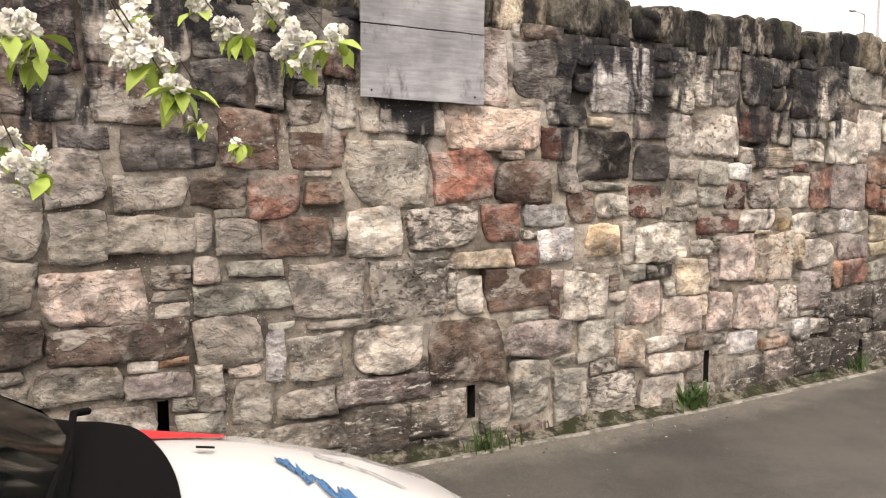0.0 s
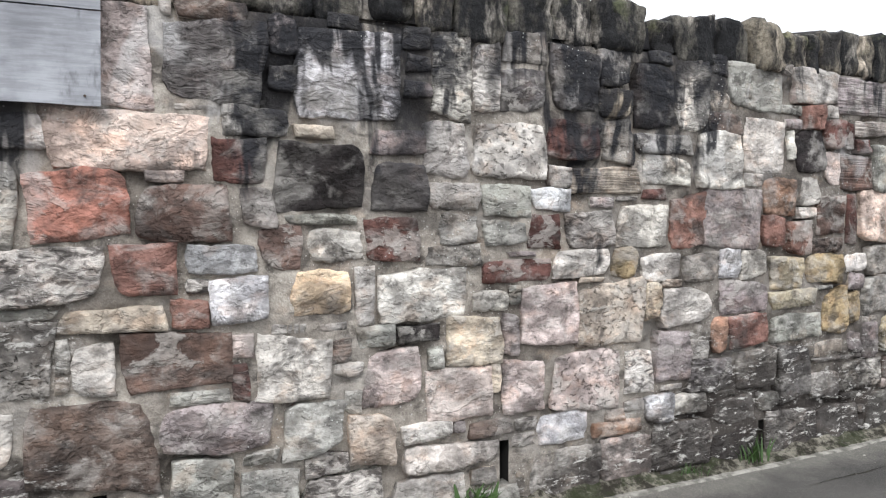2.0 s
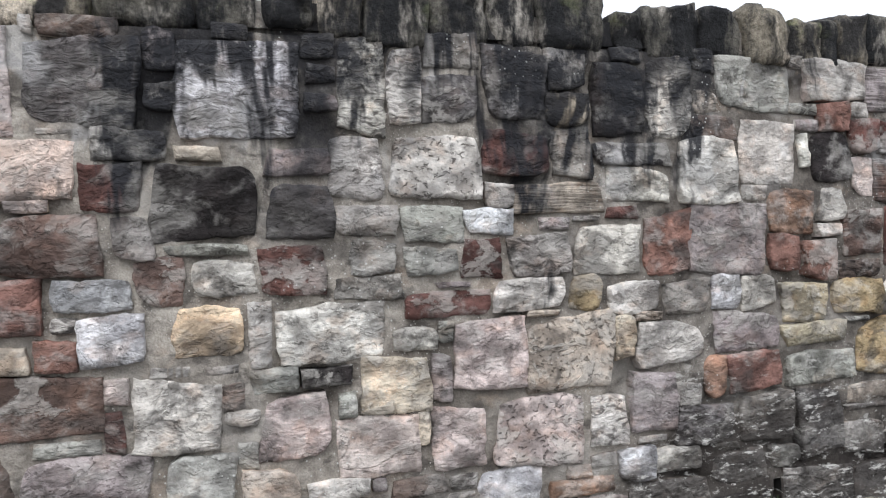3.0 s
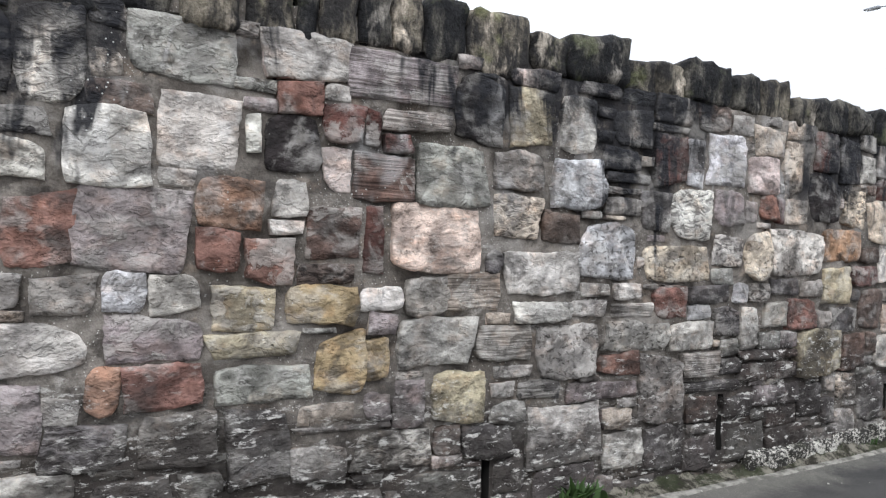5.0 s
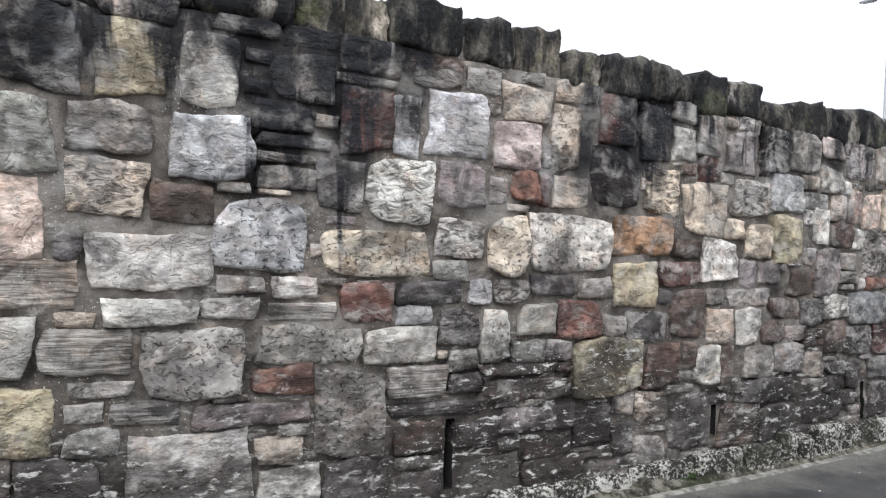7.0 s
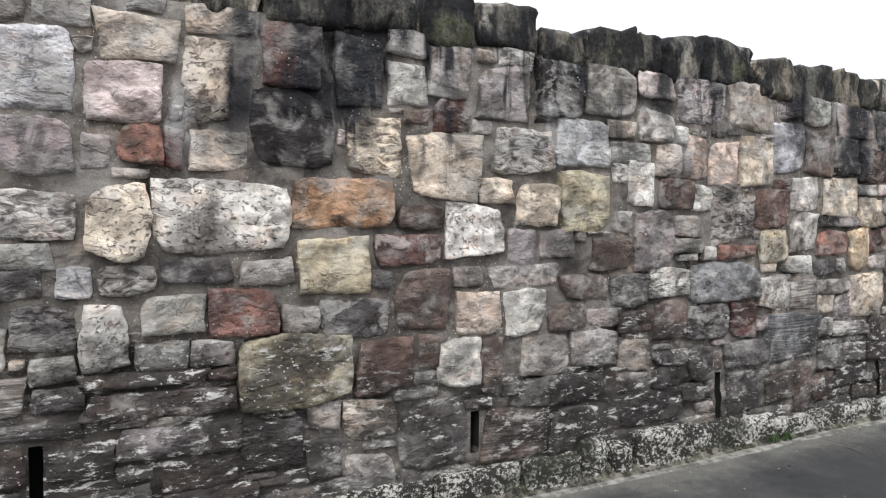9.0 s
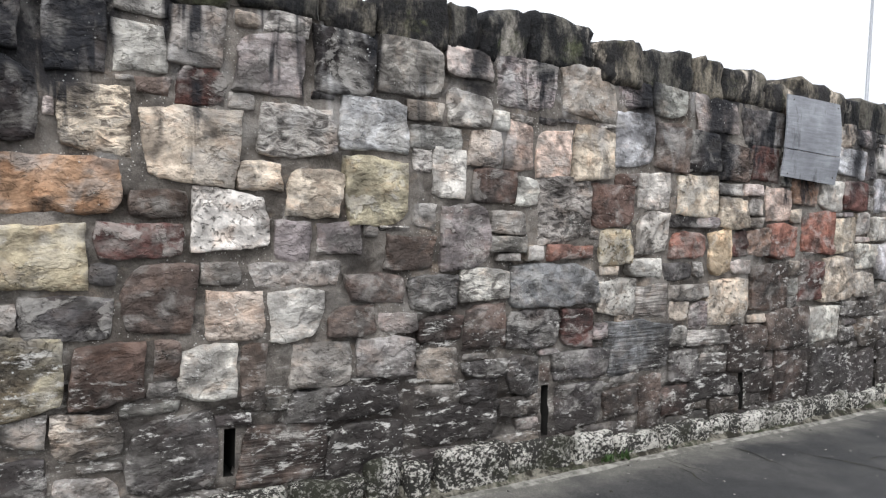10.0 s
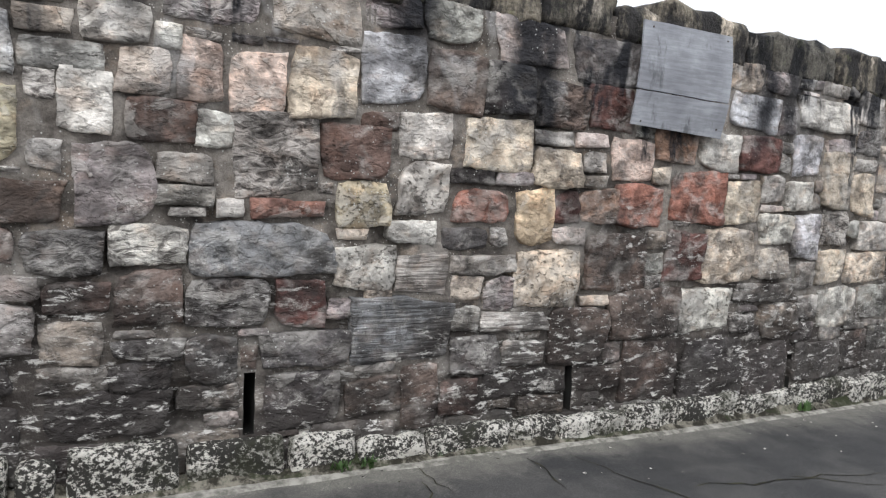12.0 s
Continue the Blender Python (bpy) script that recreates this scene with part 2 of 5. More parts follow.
c = n.mix(n.ramp(n.noise(2.2, 5, 0.6), 0.36, 0.62), n.mix(age_and_shade, (0.2, 0.178, 0.155), (0.1, 0.088, 0.077)), n.mix(age_and_shade, (0.41, 0.375, 0.33), (0.235, 0.213, 0.19)))
c = n.mix(n.ramp(n.noise(5.0, 5, 0.62, n.scaled(1, 1, 1.5, 6.1), 0.4), 0.54, 0.64, 0, 0.75), c, (0.07, 0.062, 0.056))
c = n.mix(n.ramp(n.noise(5.0, 5, 0.62, n.scaled(1, 1, 1.3, 12.4)), 0.56, 0.68, 0, 0.55), c, (0.3, 0.24, 0.19))
c = n.mix(n.math("MULTIPLY", n.ramp(n.cells(55, n.scaled(1, 1, 1, 1.2)), 0.2, 0.13), n.ramp(n.noise(2.4, 3, 0.5, n.scaled(1, 1, 1, 5.5)), 0.5, 0.58)), c, (0.58, 0.56, 0.52))  # specks of lime
c = n.mix(1.0, c, n.mix(n.ramp(lump, 0.34, 0.64), (0.78, 0.77, 0.76), (1.16, 1.16, 1.15)), "MULTIPLY")
c = n.mix(1.0, c, n.mix(n.ramp(grit, 0.3, 0.7), (0.88, 0.88, 0.88), (1.1, 1.1, 1.1)), "MULTIPLY")
n.bump(n.math("ADD", n.math("MULTIPLY", grit, 0.12), lump), 0.8, 0.022)
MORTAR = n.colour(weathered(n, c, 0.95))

n = Nodes("sooty_coping", 0.92, 0.2)
c = n.mix(n.ramp(n.noise(3.5, 5, 0.7, n.scaled(1.6, 1, 0.6)), 0.45, 0.64), (0.02, 0.02, 0.021), (0.14, 0.13, 0.11))
c = n.mix(n.ramp(n.noise(2.0, 5, 0.7, n.scaled(2, 1, 0.8, 6)), 0.56, 0.68), c, (0.36, 0.33, 0.29))
c = n.mix(n.ramp(n.noise(4, 4, 0.6, n.scaled(1, 1, 1, 8)), 0.58, 0.72, 0, 0.6), c, (0.12, 0.13, 0.07))
c = n.mix(1.0, c, n.mix(n.ramp(n.noise(40, 6, 0.75), 0.3, 0.7), (0.6, 0.6, 0.6), (1.4, 1.4, 1.4)), "MULTIPLY")
c = n.mix(n.ramp(n.obj.outputs["Random"], 0.4, 0.95, 0, 0.7), c, n.mix(1.0, c, (2.2, 2.05, 1.85), "MULTIPLY"))
n.bump(n.math("ADD", n.noise(11, 6, 0.7), n.math("MULTIPLY", n.noise(50, 4, 0.7), 0.4)), 1.0, 0.03)
COPING = n.colour(c)

n = Nodes("pale_plinth_stone", 0.92, 0.2)
pit = n.noise(38, 6, 0.8, n.scaled(1, 1, 1.2, 3))
mask = n.noise(3.2, 6, 0.72, n.scaled(1, 1, 1.6, 9))
c = n.mix(n.ramp(n.math("ADD", pit, n.math("MULTIPLY", n.math("SUBTRACT", mask, 0.5), 0.6)), 0.49, 0.55), (0.036, 0.034, 0.03), (0.6, 0.575, 0.52))
c = n.mix(n.ramp(n.noise(2.6, 6, 0.7, n.scaled(1, 1, 1, 2)), 0.5, 0.62, 0, 0.75), c, (0.035, 0.036, 0.023))
n.bump(n.noise(16, 6, 0.75), 1.0, 0.03)
PLINTH = n.colour(c)

n = Nodes("worn_asphalt", 0.85, 0.35)
agg = n.cells(160)
wide = n.noise(0.7, 5, 0.6)
c = n.mix(n.ramp(wide, 0.35, 0.68), (0.06, 0.057, 0.053), (0.092, 0.087, 0.08))
px_, py_, _ = n.height()
far_ = n.math("SUBTRACT", n.math("SQRT", n.math("ADD", n.math("POWER", n.math("ABSOLUTE", n.math("SUBTRACT", px_, 8.56)), 2.0), n.math("POWER", n.math("ABSOLUTE", n.math("SUBTRACT", py_, 44.74)), 2.0))), 44.74)
worn = n.noise(1.6, 5, 0.6, n.scaled(1, 1, 1, 4))
c = n.mix(n.ramp(px_, 8.0, 12.0, 0.0, 0.85), c, n.mix(n.ramp(worn, 0.42, 0.62), (0.028, 0.029, 0.031), (0.062, 0.061, 0.06)))  # a newer, darker stretch
dust = n.math("ADD", far_, n.math("MULTIPLY", n.math("SUBTRACT", n.noise(2.2, 6, 0.7, n.scaled(1, 1, 1, 17)), 0.5), 0.9))
c = n.mix(n.ramp(dust, 0.5, 0.16, 0.0, 0.8), c, n.mix(n.noise(14, 5, 0.7), (0.1, 0.095, 0.082), (0.27, 0.258, 0.23)))  # grit washed off the wall's foot
c = n.mix(1.0, c, n.mix(n.ramp(agg, 0.1, 0.6), (1.45, 1.43, 1.4), (0.7, 0.7, 0.7)), "MULTIPLY")
c = n.mix(n.ramp(n.cells(5.5, n.scaled(1, 1, 1, 3)), 0.05, 0.035, 0, 0.7), c, (0.33, 0.31, 0.27))
n.bump(n.math("ADD", n.math("MULTIPLY", agg, -0.4), n.math("MULTIPLY", n.noise(60, 4), 0.6)), 0.5, 0.008)
link(n.t, n.ramp(wide, 0.35, 0.7, 0.92, 0.6), n.b.inputs["Roughness"])
ASPHALT = n.colour(c)

n = Nodes("cracked_joint", 0.95, 0.1)
JOINT = n.colour(n.mix(n.ramp(n.noise(9, 4), 0.4, 0.6), (0.018, 0.017, 0.015), (0.05, 0.048, 0.03)))

n = Nodes("base_silt", 0.97, 0.1)
c = n.mix(n.ramp(n.noise(9, 6, 0.75), 0.42, 0.6), (0.03, 0.027, 0.021), (0.21, 0.195, 0.16))
c = n.mix(n.ramp(n.noise(3.5, 6, 0.75, n.scaled(1, 1, 1, 5)), 0.48, 0.58, 0, 0.85), c, n.mix(n.noise(40, 4, 0.7), (0.014, 0.017, 0.009), (0.05, 0.058, 0.03)))
n.bump(n.noise(45, 5, 0.7), 0.9, 0.015)
SILT = n.colour(c)

n = Nodes("worn_cement", 0.95, 0.15)
c = n.mix(n.ramp(n.noise(9, 6, 0.7), 0.38, 0.62), (0.12, 0.115, 0.1), (0.33, 0.315, 0.28))
n.bump(n.noise(60, 5, 0.7), 0.7, 0.008)
EDGING = n.colour(c)

n = Nodes("weathered_grey_sheet", 0.62, 0.4)
grain = n.noise(1.0, 5, 0.6, n.scaled(6, 6, 60))
c = n.mix(n.ramp(n.noise(3, 5, 0.6), 0.35, 0.68), (0.22, 0.225, 0.245), (0.36, 0.37, 0.395))
c = n.mix(1.0, c, n.mix(n.ramp(grain, 0.35, 0.65), (0.84, 0.84, 0.84), (1.1, 1.1, 1.1)), "MULTIPLY")
c = n.mix(n.ramp(n.noise(2.5, 5, 0.7, n.scaled(2.2, 1, 0.9, 2)), 0.55, 0.68, 0, 0.75), c, (0.075, 0.075, 0.08))
n.bump(grain, 0.25, 0.004)
SHEET = n.colour(c)


def simple(name, colour, rough=0.6, metal=0.0, spec=0.4, vary=0.12, scale=12):
    n = Nodes(name, rough, spec)
    n.b.inputs["Metallic"].default_value = metal
    lo, hi = tuple(v * (1 - vary) for v in colour), tuple(v * (1 + vary) for v in colour)
    return n.colour(n.mix(n.noise(scale, 4), lo, hi))


WHITE_PAINT = simple("white_car_paint", (0.7, 0.71, 0.72), 0.22, 0, 0.5, 0.02, 2)
WHITE_PAINT.node_tree.nodes["Principled BSDF"].inputs["Coat Weight"].default_value = 0.6
RED_VINYL = simple("red_vinyl", (0.62, 0.03, 0.04), 0.35)
BLUE_VINYL = simple("blue_vinyl", (0.04, 0.14, 0.3), 0.35)
BLACK_PLASTIC = simple("black_plastic", (0.004, 0.004, 0.0045), 0.8, 0.0, 0.04)
RUBBER = simple("tyre_rubber", (0.02, 0.02, 0.02), 0.9)
ALLOY = simple("wheel_alloy", (0.5, 0.5, 0.52), 0.35, 0.9)
STEEL = simple("galvanised_steel", (0.36, 0.37, 0.39), 0.5, 0.6)
SCREW = simple("rusty_screw", (0.08, 0.06, 0.05), 0.7, 0.4)
# near-black lining puts the slots' inner shade into their colour
VOID = simple("slot_darkness", (0.02, 0.019, 0.017), 0.95)
GRASS = simple("weed_green", (0.045, 0.085, 0.024), 0.6, 0, 0.3, 0.4, 30)
PETAL = simple("white_petal", (0.76, 0.75, 0.7), 0.6, 0, 0.3, 0.06, 60)
LEAF = simple("spring_leaf", (0.3, 0.4, 0.08), 0.5, 0, 0.35, 0.3, 25)
BARK = simple("cherry_bark", (0.09, 0.07, 0.06), 0.85, 0, 0.2, 0.4, 20)
for m, amount in ((LEAF, 0.35), (PETAL, 0.3)):
    m.node_tree.nodes["Principled BSDF"].inputs["Subsurface Weight"].default_value = amount
    m.node_tree.nodes["Principled BSDF"].inputs["Subsurface Radius"].default_value = (0.01, 0.01, 0.005)
n = Nodes("dark_glass", 0.08, 0.2)
n.b.inputs["Transmission Weight"].default_value = 0.25
GLASS = n.colour((0.012, 0.018, 0.016))
n = Nodes("lamp_lens", 0.2, 0.5)
LENS = n.colour((0.55, 0.56, 0.56))


# ---- mesh helpers ----
def mesh_of(name, verts, faces, material, smooth=True):
    me = bpy.data.meshes.new(name)
    me.from_pydata(verts, [], faces)
    me.materials.append(material)
    if smooth:
        me.polygons.foreach_set("use_smooth", [True] * len(me.polygons))
    me.update()
    return me


def part(name, bm, material, parent=None, label="", smooth=False):
    """Links a bmesh as one mesh object under a thing or a part."""
    me = bpy.data.meshes.new(name)
    if smooth:
        for f in bm.faces:
            f.smooth = True
    bm.to_mesh(me)
    bm.free()
    me.materials.append(material)
    ob = new(name, me)
    ob.parent = parent
    return tagged(ob, label)


def box(bm, x0, x1, y0, y1, z0, z1, bevel=0.0):
    r = bmesh.ops.create_cube(bm, size=1, matrix=Matrix.LocRotScale(((x0 + x1) / 2, (y0 + y1) / 2, (z0 + z1) / 2), None, (x1 - x0, y1 - y0, z1 - z0)))
    if bevel:
        edges = list({e for v in r["verts"] for e in v.link_edges})
        bmesh.ops.bevel(bm, geom=edges, offset=bevel, segments=2, profile=0.6, affect="EDGES")
    return bm


def tube(bm, points, radii, sides=10):
    """A tapered round bar along points."""
    rings = []
    for i, p in enumerate(points):
        a, b = Vector(points[max(i - 1, 0)]), Vector(points[min(i + 1, len(points) - 1)])
        q = (b - a).to_track_quat("Z", "Y")
        rings.append([bm.verts.new(Vector(p) + q @ Vector((math.cos(2 * math.pi * k / sides) * radii[i], math.sin(2 * math.pi * k / sides) * radii[i], 0))) for k in range(sides)])
    for r, s in zip(rings, rings[1:]):
        for k in range(sides):
            bm.faces.new((r[k], r[(k + 1) % sides], s[(k + 1) % sides], s[k]))
    bm.faces.new(rings[0][::-1]), bm.faces.new(rings[-1])
    return bm


def lathe(bm, profile, m, sides=24):
    """Turns (radius, height) pairs round the local z axis of m."""
    rings = [[bm.verts.new(m @ Vector((r * math.cos(2 * math.pi * k / sides), r * math.sin(2 * math.pi * k / sides), h))) for k in range(sides)] for r, h in profile]
    for r, s in zip(rings, rings[1:]):
        for k in range(sides):
            bm.faces.new((r[k], r[(k + 1) % sides], s[(k + 1) % sides], s[k]))
    bm.faces.new(rings[0][::-1]), bm.faces.new(rings[-1])
    return bm


# ---- the wall's gentle curve ----
BEND, MID = 44.74, 8.56


def on_wall(u, y, z):
    """A place from metres along the wall, behind its face and above the ground."""
    a = (u - MID) / BEND
    return (MID + (BEND - y) * math.sin(a), BEND - (BEND - y) * math.cos(a), z)


def wall_pose(u, y, z):
    return Matrix.Translation(on_wall(u, y, z)) @ Matrix.Rotation((u - MID) / BEND, 4, "Z")


def ground_at(u):
    """The pavement falls gently towards the far end of the wall."""
    k = min(30.0, max(0.0, u - 14.6))
    return -0.012 - 0.041 * k * k / (k + 1.2)


# ---- ground ----
GX0, GX1 = -300.0, 300.0
gx = np.concatenate([[GX0, -60, -20, -10], np.arange(-6, 28.01, 0.25), [31, 34, 38, 42, 46, 60, GX1]])
gy = np.concatenate([[GX0, -60, -20, -10], np.arange(-6, 0.61, 0.2), [5, 40, GX1]])
gv = [(x, y, ground_at(x)) for y in gy for x in gx]
nx = len(gx)
gf = [(j * nx + i, j * nx + i + 1, (j + 1) * nx + i + 1, (j + 1) * nx + i) for j in range(len(gy) - 1) for i in range(nx - 1)]
ground = new("pavement", mesh_of("pavement", gv, gf, ASPHALT))
tagged(ground, "worn dark grey asphalt pavement with scattered pale grit", "pavement", kind="structure")

# ---- wall core of mortar, with the weep slots let into it ----
WALL_X0, WALL_X1, WALL_D = -7.0, 34.0, 0.55
SLOTS = [(0.60, 0.24, 0.49), (2.34, 0.16, 0.36), (4.30, 0.12, 0.36), (6.19, -0.01, 0.24), (7.78, -0.01, 0.32), (9.66, 0.17, 0.55), (11.77, 0.24, 0.47), (13.67, 0.2, 0.505), (15.61, 0.125, 0.42), (17.78, 0.02, 0.315)]
TOP = 2.5


def top_at(u):
    """Height of the bed under the coping."""
    return TOP - 0.0165 * min(10.0, max(0.0, u - 8.0))


def mortar_y(x, z):
    """Depth of the pointing: smeared over the stones' edges in places, washed out in others."""
    y = 0.008 + 0.05 * max(0.0, noise.noise((x * 1.7, z * 1.9, 0))) - 0.03 * max(0.0, noise.noise((x * 2.3, z * 2.6, 6)))
    y += 0.11 * max(0.0, noise.noise((x * 3.1, z * 3.7, 12)) - 0.12) + 0.016 * noise.noise((x * 8, z * 9, 4)) + 0.007 * noise.noise((x * 22, z * 22, 8))
    if any(abs(x - sx) < 0.1 and z0 - 0.05 < z < z1 + 0.05 for sx, z0, z1 in SLOTS):
        return max(-0.006, min(0.01, y))
    return max(-0.006, y)


SLOT_W = 0.054
xs = set(np.round(np.arange(WALL_X0, -1.5, 0.2), 3)) | set(np.round(np.arange(-1.5, 21, 0.03), 3)) | set(np.round(np.arange(21, 23, 0.055), 3)) | set(np.round(np.arange(23, WALL_X1 + 0.1, 0.2), 3))
zs = {-1.1, -0.8, -0.5, -0.3} | set(np.round(np.arange(-0.1, TOP + 0.01, 0.03), 3))
for sx, z0, z1 in SLOTS:
    xs = {x for x in xs if not sx - SLOT_W < x < sx + SLOT_W} | {round(sx - SLOT_W / 2, 3), round(sx + SLOT_W / 2, 3)}
    zs |= {round(z0, 3), round(z1, 3)}
xs, zs = sorted(xs), sorted(zs)
verts, faces = [], []
for z in zs:
    for x in xs:
        verts.append((x, mortar_y(x, z), min(z, top_at(x)) if z > 2.2 else z))
mx = len(xs)
for j in range(len(zs) - 1):
    for i in range(mx - 1):
        cx, cz = (xs[i] + xs[i + 1]) / 2, (zs[j] + zs[j + 1]) / 2
        if not any(abs(cx - sx) < SLOT_W / 2 and z0 < cz < z1 for sx, z0, z1 in SLOTS):
            faces.append((j * mx + i, j * mx + i + 1, (j + 1) * mx + i + 1, (j + 1) * mx + i))
k = len(verts)
back = np.linspace(WALL_X0, WALL_X1, 60)
for x in back:
    verts += [(x, 0.02, top_at(x)), (x, WALL_D, top_at(x)), (x, WALL_D, -1.1)]
for i in range(len(back) - 1):
    q = k + 3 * i
    faces += [(q, q + 3, q + 4, q + 1), (q + 1, q + 4, q + 5, q + 2)]
wall = new("wall_north", mesh_of("wall_north", [on_wall(*p) for p in verts], faces, MORTAR))
tagged(wall, "old rubble sandstone boundary wall with grey lime mortar and soot stains", "stone wall", kind="structure")
for sx, z0, z1 in SLOTS:
    h = SLOT_W / 2 + 0.012
    v = [on_wall(sx + a * h, y, z) for y in (0.012, 0.3) for a, z in ((-1, z0 - 0.01), (1, z0 - 0.01), (1, z1 + 0.01), (-1, z1 + 0.01))]
    ob = new("weep_slot", mesh_of("weep_slot", v, [(4, 5, 6, 7), (0, 1, 5, 4), (1, 2, 6, 5), (2, 3, 7, 6), (3, 0, 4, 7)], VOID, False))
    ob.parent = wall


# ---- stones of the wall ----
taken = np.zeros((4200, 320), bool)  # centimetres of the wall's face that already hold a stone


def claim(x0, x1, z0, z1):
    taken[max(0, round((x0 + 7.5) * 100)):max(0, round((x1 + 7.5) * 100)), max(0, round((z0 + 0.1) * 100)):max(0, round((z1 + 0.1) * 100))] = True


for sx, z0, z1 in SLOTS:
    claim(sx - 0.04, sx + 0.04, z0, z1)


def stone_mesh(cx, cz, w, h, seed, proud, cell=0.03, rough=1.0, at_origin=False, soft=None):
    """One rubble stone: uneven quadrilateral outline with broken corners, crisp arrises, uneven face, returns run into the mortar.

    soft: how round it is, drawn by lot where not given."""
    rnd = random.Random(seed)
    w, h = w - 0.004, h - 0.004
    nu, nv = max(5, min(20, round(w / cell) + 3)), max(5, min(16, round(h / cell) + 3))
    sk = [(rnd.uniform(-0.075, 0.055) * w, rnd.uniform(-0.1, 0.07) * h) for _ in range(4)]
    tilt, lean = rnd.uniform(-0.02, 0.02), rnd.uniform(-0.03, 0.03)
    soft = rnd.choice((0.0, 0.0, 0.01, 0.02, 0.035, 0.06)) if soft is None else soft
    cut = [rnd.choice((0.0, 0.0, 0.0, 0.03, 0.09)) for _ in range(4)]
    cleft, cleft_a, cleft_at = rnd.choice((0, 0, 0.014, 0.024)) * rough, rnd.uniform(0, 6.28), rnd.uniform(-0.4, 0.4)
    kinks = [(rnd.uniform(-0.5, 0.5), rnd.uniform(-0.05, 0.075) * min(w, h)) for _ in range(4)]
    ea, eb = min(0.3, 0.011 / w), min(0.3, 0.011 / h)
    grid_a = [-1] + [(1 - ea) * (2 * i / (nu - 2) - 1) for i in range(nu - 1)] + [1]
    grid_b = [-1] + [(1 - eb) * (2 * j / (nv - 2) - 1) for j in range(nv - 1)] + [1]
    corners = ((-1, -1), (1, -1), (1, 1), (-1, 1))
    small = min(w, h)
    v, f = [], []
    s = seed * 1.37
    ox, oz = (0, 0) if at_origin else (cx, cz)
    for j in range(nv + 1):
        for i in range(nu + 1):
            a, b = grid_a[i], grid_b[j]
            u, t = a * math.sqrt(1 - soft * b * b), b * math.sqrt(1 - soft * a * a)
            x, z = u * w / 2, t * h / 2
            for (dx, dz), (p, q), c in zip(sk, corners, cut):
                k = (1 + p * a) * (1 + q * b) / 4
                bite = c * small * k ** 5
                x, z = x + p * (dx * k - bite), z + q * (dz * k - bite)
            for side, (at, far) in enumerate(kinks):  # each side breaks once along its length
                along, out = (a, b) if side % 2 else (b, a)
                sign = 1 if side < 2 else -1
                push = sign * far * (1 - abs(along - at) / (1 + abs(at))) * max(0.0, sign * out)
                x, z = (x, z + push) if side % 2 else (x + push, z)
            e = max(abs(a), abs(b))
            wob = 0.013 * min(1, small / 0.14)
            x += wob * noise.noise((s + x * 7, z * 7, 1.0)) + 0.7 * wob * noise.noise((s + x * 26, z * 26, 5.0))
            z += wob * noise.noise((s + x * 7, z * 7, 2.0)) + 0.7 * wob * noise.noise((s + x * 26, z * 26, 6.0))
            y = -proud + 0.01 + tilt * a * 0.5 + lean * b * 0.4 + 0.005 * (a * a + b * b)
            d = math.cos(cleft_a) * a + math.sin(cleft_a) * b - cleft_at + 0.5 * noise.noise((s + x * 9, 1.0, z * 9))
            y += cleft * min(1.0, max(0.0, d * 5 + 0.5))
            y += rough * 0.024 * (abs(noise.noise((s + x * 6, 9.0, z * 9))) - 0.2)
            y += rough * (0.012 * noise.noise((s + x * 6, 3.0, z * 8)) + 0.006 * noise.noise((s + x * 19, 7.0, z * 25)))
            y = min(y, -0.006) + (0.0 if e < 0.99 else 0.01)
            v.append((ox + x, y, oz + z))
    for j in range(nv):
        for i in range(nu):
            k = j * (nu + 1) + i
            f.append((k, k + 1, k + nu + 2, k + nu + 1))
    rim = [i for i in range(nu + 1)] + [j * (nu + 1) + nu for j in range(1, nv + 1)] + [nv * (nu + 1) + i for i in range(nu - 1, -1, -1)] + [j * (nu + 1) for j in range(nv - 1, 0, -1)]
    base, count = len(v), len(rim)
    v += [v[r] for r in rim] + [(v[r][0], 0.095, v[r][2]) for r in rim]
    for a in range(count):
        b = (a + 1) % count
        f.append((base + b, base + a, base + count + a, base + count + b))
    return v, f


made = [0]


def stone(x, z, w, h, tone, **shape):
    """A stone of the wall's face: middle, width, height and its tone, with a letter for pitted, tooled or hewn faces."""
    made[0] += 1
    seed = made[0]
    claim(x - w / 2, x + w / 2, z - h / 2, z + h / 2)
    kind = tone[1:]
    rnd = random.Random(seed * 7)
    v, f = stone_mesh(x, z, w, h, seed, rnd.uniform(0.014, 0.042), rough=1.5 if kind == "c" else 0.6 if kind == "s" else 1.0, at_origin=True, **shape)
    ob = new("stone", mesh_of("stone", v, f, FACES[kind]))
    ob.matrix_basis = wall_pose(x, 0, z)
    k = rnd.uniform(0.9, 1.1)
    ob.color = (*(min(0.9, c * k * rnd.uniform(0.985, 1.015)) for c in TONES[tone[0]]), 1)
    ob.parent = wall


# stones short of about 2.3 m are toned darker for tree and car shade
stone(-0.06, 0.83, 0.28, 0.23, "n")
stone(-0.06, 1.09, 0.28, 0.25, "g")
stone(-0.01, 1.44, 0.23, 0.43, "g")
stone(-0.02, 1.97, 0.16, 0.20, "n")
stone(0.03, 1.80, 0.26, 0.12, "n")
stone(0.14, 2.24, 0.32, 0.34, "m")
stone(0.22, 0.61, 0.40, 0.19, "g")
stone(0.18, 1.97, 0.21, 0.20, "d")
stone(0.33, 1.04, 0.47, 0.28, "p")
stone(0.41, 0.80, 0.62, 0.19, "n")
stone(0.24, 1.32, 0.26, 0.25, "g")
stone(0.25, 1.59, 0.26, 0.28, "g")
stone(0.29, 1.79, 0.24, 0.11, "d")
stone(0.48, 1.99, 0.35, 0.27, "n")
